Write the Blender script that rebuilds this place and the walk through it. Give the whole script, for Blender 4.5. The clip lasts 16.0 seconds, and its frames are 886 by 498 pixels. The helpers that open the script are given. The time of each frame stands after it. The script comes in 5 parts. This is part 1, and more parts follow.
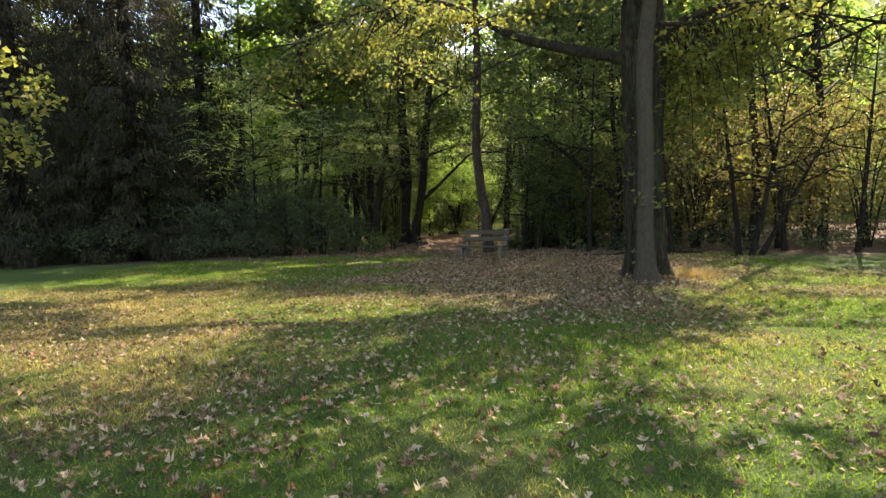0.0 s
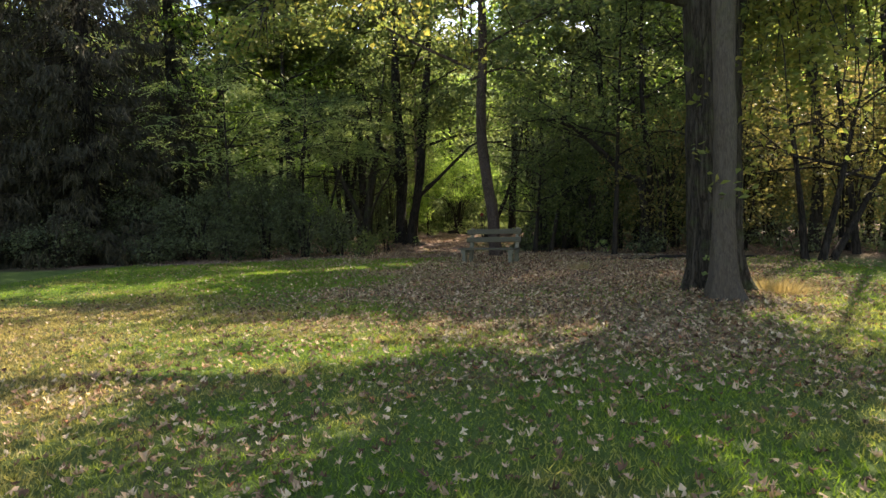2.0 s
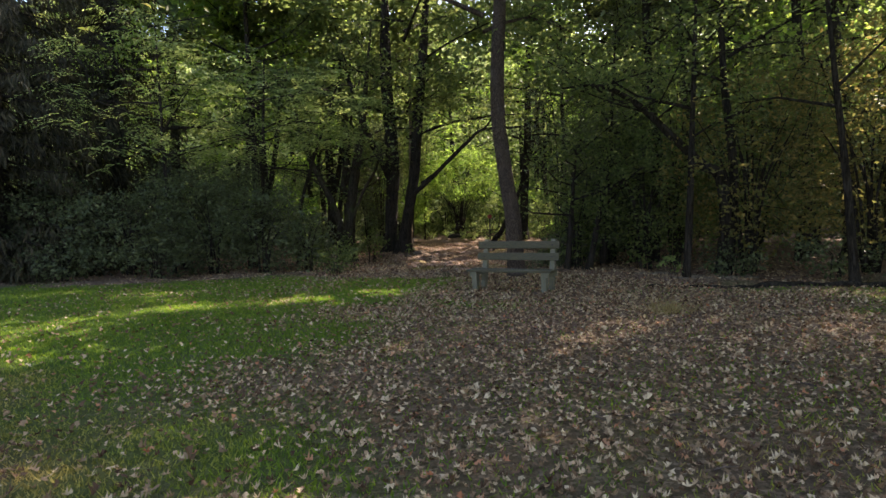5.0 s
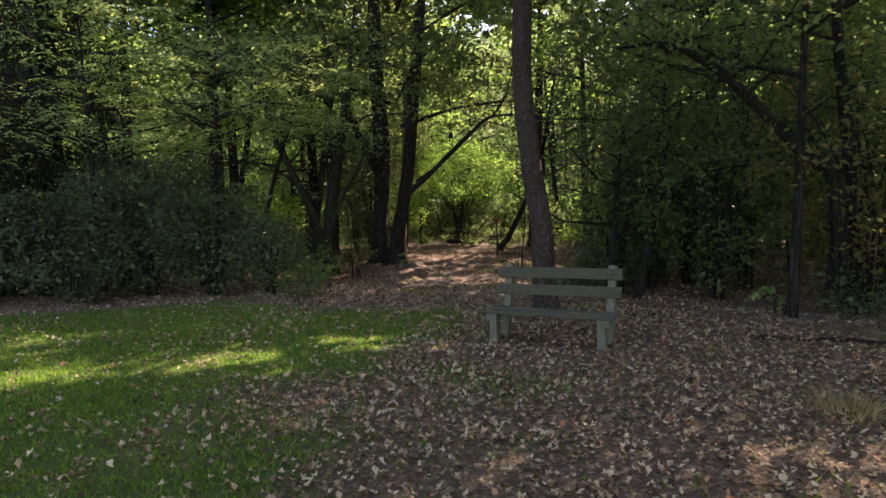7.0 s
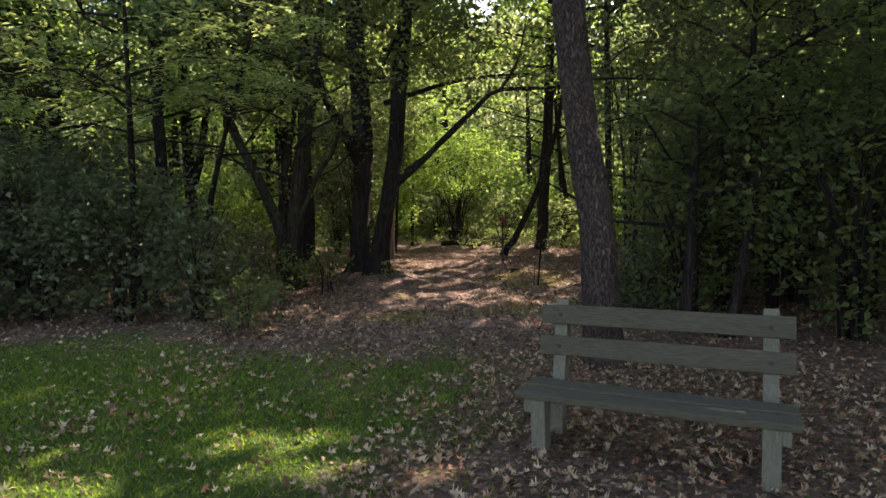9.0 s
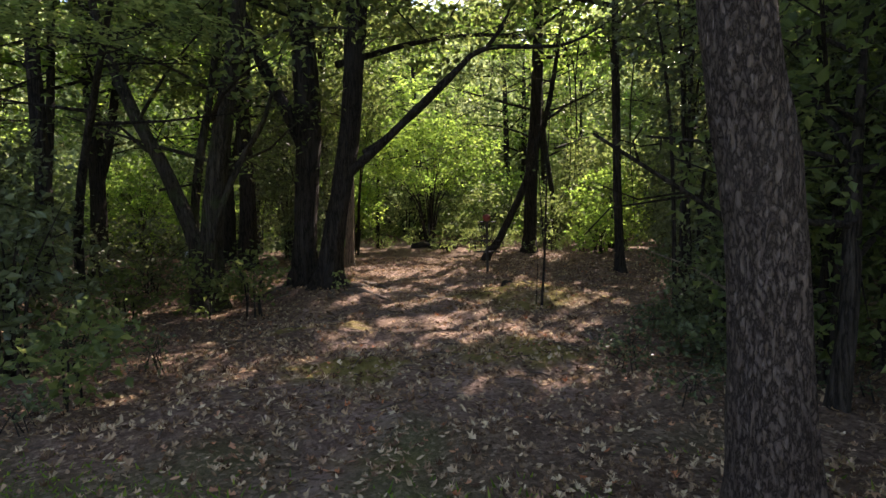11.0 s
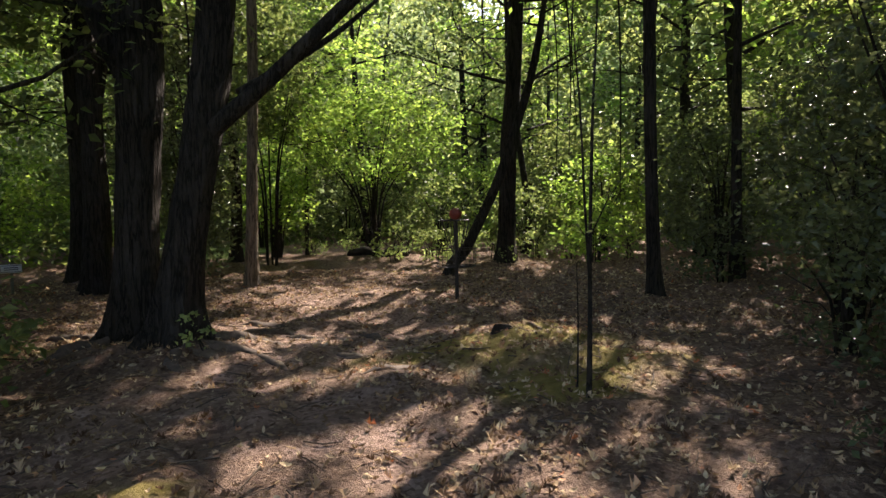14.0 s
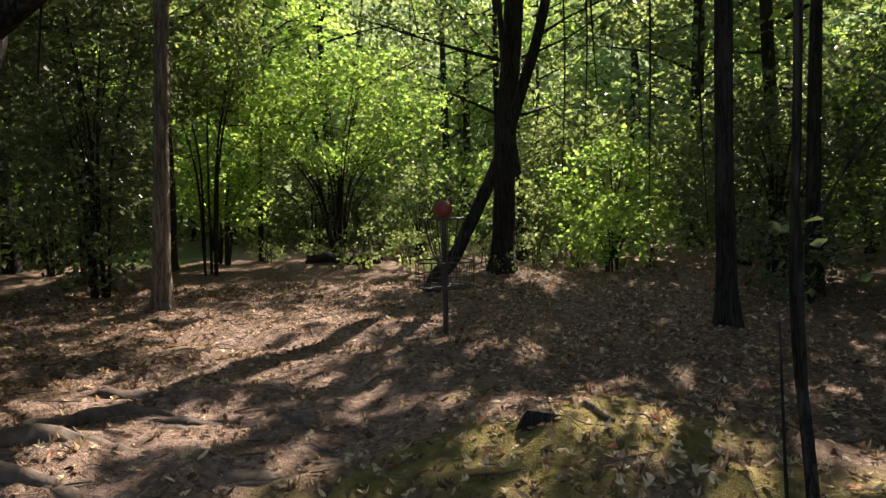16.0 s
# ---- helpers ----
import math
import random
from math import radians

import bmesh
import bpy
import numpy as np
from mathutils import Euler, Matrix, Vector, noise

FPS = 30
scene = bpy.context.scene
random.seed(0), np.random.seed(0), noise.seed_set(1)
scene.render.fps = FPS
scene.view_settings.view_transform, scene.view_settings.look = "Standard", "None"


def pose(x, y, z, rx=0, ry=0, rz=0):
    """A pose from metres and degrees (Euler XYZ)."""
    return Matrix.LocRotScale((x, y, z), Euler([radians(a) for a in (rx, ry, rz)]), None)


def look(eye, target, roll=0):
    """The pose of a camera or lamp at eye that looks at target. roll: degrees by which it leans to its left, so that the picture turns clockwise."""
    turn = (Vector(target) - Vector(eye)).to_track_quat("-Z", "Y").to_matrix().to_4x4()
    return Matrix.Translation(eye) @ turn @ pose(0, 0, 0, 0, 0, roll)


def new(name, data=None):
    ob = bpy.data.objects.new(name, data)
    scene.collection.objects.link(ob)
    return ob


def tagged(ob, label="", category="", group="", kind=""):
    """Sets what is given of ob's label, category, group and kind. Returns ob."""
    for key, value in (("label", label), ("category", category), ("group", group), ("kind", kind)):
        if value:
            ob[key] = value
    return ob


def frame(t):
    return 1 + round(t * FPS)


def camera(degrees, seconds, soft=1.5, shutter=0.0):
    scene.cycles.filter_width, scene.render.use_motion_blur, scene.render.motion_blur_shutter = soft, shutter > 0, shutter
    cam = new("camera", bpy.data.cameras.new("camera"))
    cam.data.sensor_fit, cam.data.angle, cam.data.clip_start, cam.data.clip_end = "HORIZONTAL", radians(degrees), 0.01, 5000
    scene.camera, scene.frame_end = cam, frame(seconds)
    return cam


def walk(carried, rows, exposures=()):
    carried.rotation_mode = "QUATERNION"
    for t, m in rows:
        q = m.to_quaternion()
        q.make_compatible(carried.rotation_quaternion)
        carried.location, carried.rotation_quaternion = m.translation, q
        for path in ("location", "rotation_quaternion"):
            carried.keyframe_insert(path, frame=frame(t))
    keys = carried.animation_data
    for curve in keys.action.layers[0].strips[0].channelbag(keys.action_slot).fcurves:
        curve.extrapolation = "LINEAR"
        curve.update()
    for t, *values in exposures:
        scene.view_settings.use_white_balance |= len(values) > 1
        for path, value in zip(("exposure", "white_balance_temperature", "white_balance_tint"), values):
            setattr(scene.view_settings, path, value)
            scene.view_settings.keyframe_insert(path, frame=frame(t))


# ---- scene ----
cam = camera(71.6, 16.0)
METRES, EYE = 28.8, 1.5
ROWS = [
    (0.0, 0.0, 0.0, 0.0, -0.1, -3.08, 1.94),
    (0.5, -0.0003, 0.0284, -0.001, -0.13, -3.1, 1.96),
    (1.0, -0.0002, 0.0575, -0.0018, -0.15, -3.13, 2.0),
    (1.5, 0.0, 0.0863, -0.0025, -0.14, -3.15, 1.98),
    (2.0, 0.0001, 0.1166, -0.0028, -0.16, -3.16, 1.95),
    (2.5, 0.0002, 0.1477, -0.0027, -0.16, -3.16, 1.92),
    (3.0, 0.0, 0.1793, -0.0023, -0.17, -3.15, 1.93),
    (3.5, -0.0003, 0.2109, -0.002, -0.19, -3.16, 1.87),
    (4.0, -0.0006, 0.2426, -0.0013, -0.21, -3.18, 1.81),
    (4.5, -0.0005, 0.2744, -0.0003, -0.22, -3.2, 1.78),
    (7.0, -0.0035, 0.4438, 0.0085, -0.63, -3.44, 1.43),
    (7.5, -0.0035, 0.477, 0.0085, -0.66, -3.45, 1.39),
    (8.0, -0.0033, 0.5102, 0.0084, -0.71, -3.49, 1.36),
    (8.5, -0.0034, 0.5438, 0.0076, -0.92, -3.51, 1.3),
    (9.0, -0.0035, 0.5773, 0.0069, -1.25, -3.56, 1.25),
    (11.5, 0.0003, 0.7355, 0.0026, -4.94, -3.66, 1.42),
    (12.0, 0.0023, 0.7669, 0.002, -5.74, -3.7, 1.51),
    (12.5, 0.0045, 0.7988, 0.0013, -6.5, -3.72, 1.45),
    (13.0, 0.0071, 0.8295, 0.0006, -7.24, -3.75, 1.48),
    (13.5, 0.0102, 0.8602, -0.0003, -8.07, -3.75, 1.42),
    (14.0, 0.0138, 0.8895, -0.0009, -8.89, -3.77, 1.39),
    (14.5, 0.0174, 0.9183, -0.0018, -9.75, -3.74, 1.34),
    (15.0, 0.0215, 0.946, -0.0023, -10.53, -3.76, 1.28),
    (15.5, 0.0254, 0.9727, -0.0031, -10.89, -3.74, 1.31),
    (16.0, 0.029, 0.9977, -0.0039, -10.95, -3.73, 1.31),
]
walk(cam, [(t, pose(METRES * x, METRES * y, EYE + METRES * z, 90 + pitch, roll, yaw)) for t, x, y, z, yaw, pitch, roll in ROWS],
     exposures=[(0.0, 1.73, 7250, 19), (3.0, 1.75, 7200, 19), (7.0, 1.86, 6900, 25), (9.0, 1.95, 6900, 26), (11.5, 1.84, 6800, 23), (13.5, 1.75, 6750, 20), (15.0, 1.82, 6700, 18), (16.0, 1.80, 6700, 17)])

# ---- world and sun ----
SUN_EL, SUN_DX, SUN_DY = radians(38), 0.605, 0.796      # the sun stands ahead and to the right of the walk
SHIFT = 1 / math.tan(SUN_EL)
world = bpy.data.worlds.new("world")
scene.world = world
world.use_nodes = True
wn = world.node_tree.nodes
sky = wn.new("ShaderNodeTexSky")
sky.sky_type, sky.sun_disc = "NISHITA", False
sky.sun_elevation, sky.sun_rotation = SUN_EL, math.atan2(SUN_DX, SUN_DY)
world.node_tree.links.new(sky.outputs[0], wn["Background"].inputs[0])
wn["Background"].inputs[1].default_value = 0.15
sun = new("sun", bpy.data.lights.new("sun", "SUN"))
sun.data.energy, sun.data.angle, sun.data.color = 5.0, radians(0.5), (1.0, 0.93, 0.80)
sun.matrix_world = look((SUN_DX * 60, SUN_DY * 60, 60 / SHIFT), (0, 0, 0))


# ---- materials ----
def nodes_of(name):
    m = bpy.data.materials.new(name)
    m.use_nodes = True
    t = m.node_tree
    t.nodes.clear()
    return m, t, t.nodes.new("ShaderNodeOutputMaterial")


def add(t, kind, **values):
    n = t.nodes.new(kind)
    for key, value in values.items():
        n.inputs[key.replace("_", " ")].default_value = value
    return n


def ramp(t, source, stops):
    n = t.nodes.new("ShaderNodeValToRGB")
    while len(n.color_ramp.elements) < len(stops):
        n.color_ramp.elements.new(0.5)
    for e, (p, c) in zip(n.color_ramp.elements, stops):
        e.position, e.color = p, (*c, 1)
    t.links.new(source, n.inputs[0])
    return n.outputs[0]


def mixed(t, fac, a, b):
    n = t.nodes.new("ShaderNodeMix")
    n.data_type = "RGBA"
    for source, socket in ((fac, n.inputs[0]), (a, n.inputs[6]), (b, n.inputs[7])):
        if isinstance(source, (int, float)):
            socket.default_value = source
        elif isinstance(source, tuple):
            socket.default_value = (*source, 1)
        else:
            t.links.new(source, socket)
    return n.outputs[2]


def noise_of(t, scale, detail=4.0, stretch=(1, 1, 1), space="Object"):
    c = t.nodes.new("ShaderNodeTexCoord")
    m = t.nodes.new("ShaderNodeMapping")
    m.inputs["Scale"].default_value = stretch
    t.links.new(c.outputs[space], m.inputs[0])
    n = add(t, "ShaderNodeTexNoise", Scale=scale, Detail=detail, Roughness=0.6)
    t.links.new(m.outputs[0], n.inputs["Vector"])
    return n.outputs[0]


def bumped(t, height, strength, distance=0.02):
    b = add(t, "ShaderNodeBump", Strength=strength, Distance=distance)
    t.links.new(height, b.inputs["Height"])
    return b.outputs[0]


def leaf_material(name, dark, mid, light, glow=0.5, gloss=0.52, clear=2.1):
    """Leaves: each its own shade, half of the light goes through."""
    m, t, out = nodes_of(name)
    g = t.nodes.new("ShaderNodeNewGeometry")
    own = ramp(t, g.outputs["Random Per Island"], [(0, dark), (0.55, mid), (1, light)])
    patch = ramp(t, noise_of(t, 0.5, 2), [(0.3, (0.72, 0.78, 0.7)), (0.7, (1.15, 1.1, 1.0))])
    mul = t.nodes.new("ShaderNodeMix")
    mul.data_type, mul.blend_type = "RGBA", "MULTIPLY"
    mul.inputs[0].default_value = 1
    t.links.new(own, mul.inputs[6]), t.links.new(patch, mul.inputs[7])
    p = add(t, "ShaderNodeBsdfPrincipled", Roughness=gloss)
    p.inputs["Specular IOR Level"].default_value = 0.3
    tr = t.nodes.new("ShaderNodeBsdfTranslucent")
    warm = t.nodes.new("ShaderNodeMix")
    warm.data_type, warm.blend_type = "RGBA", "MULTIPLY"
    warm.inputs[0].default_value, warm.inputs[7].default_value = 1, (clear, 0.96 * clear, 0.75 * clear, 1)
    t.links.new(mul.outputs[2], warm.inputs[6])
    s = t.nodes.new("ShaderNodeMixShader")
    s.inputs[0].default_value = glow
    t.links.new(mul.outputs[2], p.inputs["Base Color"])
    t.links.new(warm.outputs[2], tr.inputs[0])
    t.links.new(p.outputs[0], s.inputs[1]), t.links.new(tr.outputs[0], s.inputs[2])
    t.links.new(s.outputs[0], out.inputs[0])
    return m


def dryness(t, scale):
    """Patches of dry lawn, more of them towards the open side, fewer in the shade of the wood."""
    c = t.nodes.new("ShaderNodeTexCoord")
    x = t.nodes.new("ShaderNodeSeparateXYZ")
    t.links.new(c.outputs["Object"], x.inputs[0])
    slope = t.nodes.new("ShaderNodeMapRange")
    slope.inputs[1].default_value, slope.inputs[2].default_value = -1.0, -5.5
    slope.inputs[3].default_value, slope.inputs[4].default_value = -0.07, 0.18
    t.links.new(x.outputs[0], slope.inputs[0])
    both = t.nodes.new("ShaderNodeMath")
    t.links.new(slope.outputs[0], both.inputs[0]), t.links.new(noise_of(t, scale, 5), both.inputs[1])
    fresh = t.nodes.new("ShaderNodeMapRange")
    fresh.inputs[1].default_value, fresh.inputs[2].default_value = 13.0, 16.5
    fresh.inputs[3].default_value, fresh.inputs[4].default_value = 0.0, -0.34
    t.links.new(x.outputs[1], fresh.inputs[0])
    total = t.nodes.new("ShaderNodeMath")
    t.links.new(both.outputs[0], total.inputs[0]), t.links.new(fresh.outputs[0], total.inputs[1])
    return total.outputs[0]


def grass_material():
    m, t, out = nodes_of("grass")
    g = t.nodes.new("ShaderNodeNewGeometry")
    green = ramp(t, g.outputs["Random Per Island"], [(0, (0.06, 0.115, 0.012)), (0.6, (0.108, 0.18, 0.02)), (1, (0.19, 0.245, 0.036))])
    straw = ramp(t, g.outputs["Random Per Island"], [(0, (0.13, 0.11, 0.036)), (0.5, (0.27, 0.208, 0.08)), (1, (0.39, 0.30, 0.135))])
    col = mixed(t, ramp(t, dryness(t, 0.45), [(0.38, (0, 0, 0)), (0.64, (0.9, 0.9, 0.9))]), green, straw)
    p = add(t, "ShaderNodeBsdfPrincipled", Roughness=0.55)
    p.inputs["Specular IOR Level"].default_value = 0.3
    tr = t.nodes.new("ShaderNodeBsdfTranslucent")
    s = t.nodes.new("ShaderNodeMixShader")
    s.inputs[0].default_value = 0.45
    lit = t.nodes.new("ShaderNodeMix")
    lit.data_type, lit.blend_type = "RGBA", "MULTIPLY"
    lit.inputs[0].default_value, lit.inputs[7].default_value = 1, (2.2, 2.2, 1.5, 1)
    t.links.new(col, lit.inputs[6])
    t.links.new(col, p.inputs["Base Color"]), t.links.new(lit.outputs[2], tr.inputs[0])
    t.links.new(p.outputs[0], s.inputs[1]), t.links.new(tr.outputs[0], s.inputs[2])
    t.links.new(s.outputs[0], out.inputs[0])
    return m


def bark_material(name, dark, light, scale=9.0, moss=0.0, flaky=False, rugged=1.0):
    """Furrowed bark: long ridges broken up across, or small flaky plates."""
    m, t, out = nodes_of(name)
    ridge = noise_of(t, scale, 5, (1.5, 1.5, 0.6) if flaky else (1.6, 1.6, 0.16))
    cross = noise_of(t, scale * 1.3, 4, (1, 1, 0.7))
    grain = noise_of(t, 38, 6, (1, 1, 0.3))
    stain = noise_of(t, 1.3, 3)
    fold = t.nodes.new("ShaderNodeMath")
    fold.operation = "SUBTRACT"
    fold.inputs[1].default_value = 0.5
    t.links.new(ridge, fold.inputs[0])
    deep = t.nodes.new("ShaderNodeMath")
    deep.operation = "ABSOLUTE"
    t.links.new(fold.outputs[0], deep.inputs[0])
    furrow = ramp(t, deep.outputs[0], [(0.0, (rugged, rugged, rugged)), (0.055, (0, 0, 0))])
    col = ramp(t, grain, [(0.28, dark), (0.72, light)])
    col = mixed(t, ramp(t, cross, [(0.35, (0.6 * rugged, 0.6 * rugged, 0.6 * rugged)), (0.6, (0, 0, 0))]), col, dark)
    col = mixed(t, furrow, col, tuple(0.4 * c for c in dark))
    col = mixed(t, ramp(t, stain, [(0.5, (0, 0, 0)), (0.75, (0.5, 0.5, 0.5))]), col, tuple(0.5 * (c + d) + 0.02 for c, d in zip(dark, light)))
    if moss:
        col = mixed(t, ramp(t, noise_of(t, 3.0, 4), [(0.52, (0, 0, 0)), (0.66, (moss, moss, moss))]), col, (0.07, 0.09, 0.03))
    p = add(t, "ShaderNodeBsdfPrincipled", Roughness=0.95)
    p.inputs["Specular IOR Level"].default_value = 0.15
    h = t.nodes.new("ShaderNodeMath")
    h.operation = "MULTIPLY_ADD"
    t.links.new(ramp(t, deep.outputs[0], [(0, (0, 0, 0)), (0.09, (1, 1, 1))]), h.inputs[0])
    h.inputs[1].default_value = 1.3
    t.links.new(grain, h.inputs[2])
    t.links.new(col, p.inputs["Base Color"])
    t.links.new(bumped(t, h.outputs[0], 0.9 * rugged, 0.025), p.inputs["Normal"])
    t.links.new(p.outputs[0], out.inputs[0])
    return m


def ground_material():
    m, t, out = nodes_of("ground")
    def field(name):
        a = t.nodes.new("ShaderNodeAttribute")
        a.attribute_name = name
        return a.outputs["Fac"]
    fine, mid, wide = noise_of(t, 60, 5), noise_of(t, 7, 5), dryness(t, 0.45)
    grass = mixed(t, ramp(t, fine, [(0.3, (0, 0, 0)), (0.7, (1, 1, 1))]), (0.045, 0.085, 0.015), (0.12, 0.18, 0.04))
    grass = mixed(t, ramp(t, wide, [(0.45, (0, 0, 0)), (0.7, (0.75, 0.75, 0.75))]), grass, (0.16, 0.13, 0.055))
    soil = mixed(t, ramp(t, mid, [(0.35, (0, 0, 0)), (0.65, (1, 1, 1))]), (0.145, 0.092, 0.064), (0.27, 0.182, 0.128))
    soil = mixed(t, ramp(t, fine, [(0.40, (0.45, 0.45, 0.45)), (0.55, (0, 0, 0))]), soil, (0.06, 0.038, 0.027))
    chips = add(t, "ShaderNodeTexVoronoi", Scale=32.0)
    cc = t.nodes.new("ShaderNodeTexCoord")
    t.links.new(cc.outputs["Object"], chips.inputs["Vector"])
    tone = t.nodes.new("ShaderNodeSeparateColor")
    t.links.new(chips.outputs["Color"], tone.inputs[0])
    bits = ramp(t, tone.outputs[0], [(0.55, (0, 0, 0)), (0.6, (0.8, 0.8, 0.8))])
    soil = mixed(t, bits, soil, ramp(t, tone.outputs[1], [(0, (0.07, 0.042, 0.029)), (0.6, (0.26, 0.165, 0.112)), (1, (0.43, 0.31, 0.22))]))
    path = mixed(t, ramp(t, mid, [(0.35, (0, 0, 0)), (0.65, (1, 1, 1))]), (0.27, 0.178, 0.138), (0.46, 0.325, 0.265))
    path = mixed(t, ramp(t, tone.outputs[2], [(0.72, (0, 0, 0)), (0.76, (0.75, 0.75, 0.75))]), path, (0.09, 0.055, 0.038))
    path = mixed(t, ramp(t, noise_of(t, 2.2, 6), [(0.46, (0.8, 0.8, 0.8)), (0.64, (0, 0, 0))]), path, soil)
    moss = mixed(t, ramp(t, mid, [(0.3, (0, 0, 0)), (0.7, (1, 1, 1))]), (0.15, 0.125, 0.032), (0.33, 0.265, 0.075))
    col = mixed(t, field("lawn"), soil, grass)
    col = mixed(t, field("path"), col, path)
    col = mixed(t, field("moss"), col, moss)
    p = add(t, "ShaderNodeBsdfPrincipled", Roughness=0.95)
    p.inputs["Specular IOR Level"].default_value = 0.15
    h = t.nodes.new("ShaderNodeMath")
    h.operation = "ADD"
    t.links.new(fine, h.inputs[0]), t.links.new(mid, h.inputs[1])
    t.links.new(col, p.inputs["Base Color"])
    t.links.new(bumped(t, h.outputs[0], 1.0, 0.06), p.inputs["Normal"])
    t.links.new(p.outputs[0], out.inputs[0])
    return m


def plain_material(name, dark, light, scale=12.0, rough=0.8, metal=0.0, stretch=(1, 1, 1), bump=0.4):
    m, t, out = nodes_of(name)
    g = noise_of(t, scale, 6, stretch)
    col = ramp(t, g, [(0.3, dark), (0.7, light)])
    p = add(t, "ShaderNodeBsdfPrincipled", Roughness=rough, Metallic=metal)
    t.links.new(col, p.inputs["Base Color"])
    t.links.new(bumped(t, g, bump, 0.01), p.inputs["Normal"])
    t.links.new(p.outputs[0], out.inputs[0])
    return m


def litter_material(name, stops, glow=0.15):
    m, t, out = nodes_of(name)
    g = t.nodes.new("ShaderNodeNewGeometry")
    o = t.nodes.new("ShaderNodeObjectInfo")
    mix = t.nodes.new("ShaderNodeMath")
    mix.operation = "ADD"
    wrap = t.nodes.new("ShaderNodeMath")
    wrap.operation = "FRACT"
    t.links.new(g.outputs["Random Per Island"], mix.inputs[0]), t.links.new(o.outputs["Random"], mix.inputs[1])
    t.links.new(mix.outputs[0], wrap.inputs[0])
    col = ramp(t, wrap.outputs[0], stops)
    p = add(t, "ShaderNodeBsdfPrincipled", Roughness=0.8)
    p.inputs["Specular IOR Level"].default_value = 0.2
    tr = t.nodes.new("ShaderNodeBsdfTranslucent")
    s = t.nodes.new("ShaderNodeMixShader")
    s.inputs[0].default_value = glow
    t.links.new(col, p.inputs["Base Color"]), t.links.new(col, tr.inputs[0])
    t.links.new(p.outputs[0], s.inputs[1]), t.links.new(tr.outputs[0], s.inputs[2])
    t.links.new(s.outputs[0], out.inputs[0])
    return m


GROUND = ground_material()
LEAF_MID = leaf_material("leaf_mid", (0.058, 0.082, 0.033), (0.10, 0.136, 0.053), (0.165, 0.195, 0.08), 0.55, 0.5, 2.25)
# extra light let through puts a sunlit look into these leaves
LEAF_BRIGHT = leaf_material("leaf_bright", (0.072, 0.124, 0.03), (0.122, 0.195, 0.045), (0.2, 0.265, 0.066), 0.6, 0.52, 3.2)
# evergreen leaves, also given to shaded shrubs so their colour carries the shade
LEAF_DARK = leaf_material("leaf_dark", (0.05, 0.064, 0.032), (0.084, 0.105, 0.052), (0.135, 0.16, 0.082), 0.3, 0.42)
LEAF_OAK = leaf_material("leaf_oak", (0.085, 0.115, 0.03), (0.15, 0.168, 0.045), (0.245, 0.22, 0.06), 0.5)
LEAF_AUTUMN = leaf_material("leaf_autumn", (0.085, 0.088, 0.035), (0.14, 0.135, 0.05), (0.24, 0.19, 0.08), 0.48)
LEAF_LOCUST = leaf_material("leaf_locust", (0.13, 0.18, 0.07), (0.20, 0.262, 0.10), (0.30, 0.345, 0.142), 0.40)
# lighter and greyer green: the haze of distance is put into the colour
LEAF_HAZED = leaf_material("leaf_hazed", (0.11, 0.145, 0.075), (0.18, 0.225, 0.12), (0.28, 0.32, 0.185), 0.55, 0.6, 2.4)
NEEDLE = leaf_material("needle", (0.028, 0.028, 0.015), (0.044, 0.042, 0.023), (0.082, 0.070, 0.041), 0.25, 0.7)
BARK_DARK = bark_material("bark_dark", (0.028, 0.023, 0.018), (0.062, 0.051, 0.041), 9.0)
BARK_OAK = bark_material("bark_oak", (0.042, 0.035, 0.025), (0.09, 0.074, 0.052), 10.0, 0.5)
BARK_PLATES = bark_material("bark_plates", (0.08, 0.057, 0.046), (0.19, 0.148, 0.122), 22.0, 0.0, True, 1.0)
BARK_ROOT = plain_material("bark_root", (0.045, 0.03, 0.021), (0.135, 0.096, 0.068), 17, 0.9, 0.0, (1, 1, 1), 0.9)
BARK_GREY = bark_material("bark_grey", (0.068, 0.055, 0.040), (0.115, 0.095, 0.070), 24.0, 0.15, False, 0.5)
BARK_PALE = bark_material("bark_pale", (0.19, 0.15, 0.112), (0.33, 0.26, 0.19), 9.0)
WOOD_OLD = plain_material("wood_old", (0.042, 0.038, 0.022), (0.102, 0.092, 0.054), 14, 0.85, 0, (1, 9, 9), 0.5)
WOOD_POST = plain_material("wood_post", (0.108, 0.102, 0.070), (0.19, 0.18, 0.126), 16, 0.85, 0, (6, 6, 1), 0.5)
STEEL = plain_material("steel", (0.02, 0.017, 0.015), (0.05, 0.042, 0.036), 30, 0.6, 0.3)
RUST_RED = plain_material("rust_red", (0.15, 0.022, 0.014), (0.24, 0.045, 0.026), 9, 0.6)
SIGN_WHITE = plain_material("sign_white", (0.55, 0.55, 0.52), (0.75, 0.75, 0.72), 18, 0.5)
GRASS = grass_material()
STRAW = leaf_material("straw", (0.22, 0.17, 0.08), (0.30, 0.23, 0.11), (0.36, 0.30, 0.16), 0.25, 0.6)
LITTER = litter_material("litter", [(0, (0.07, 0.037, 0.021)), (0.3, (0.19, 0.115, 0.062)), (0.58, (0.37, 0.25, 0.142)), (0.88, (0.60, 0.475, 0.29)), (1.0, (0.42, 0.15, 0.065))])


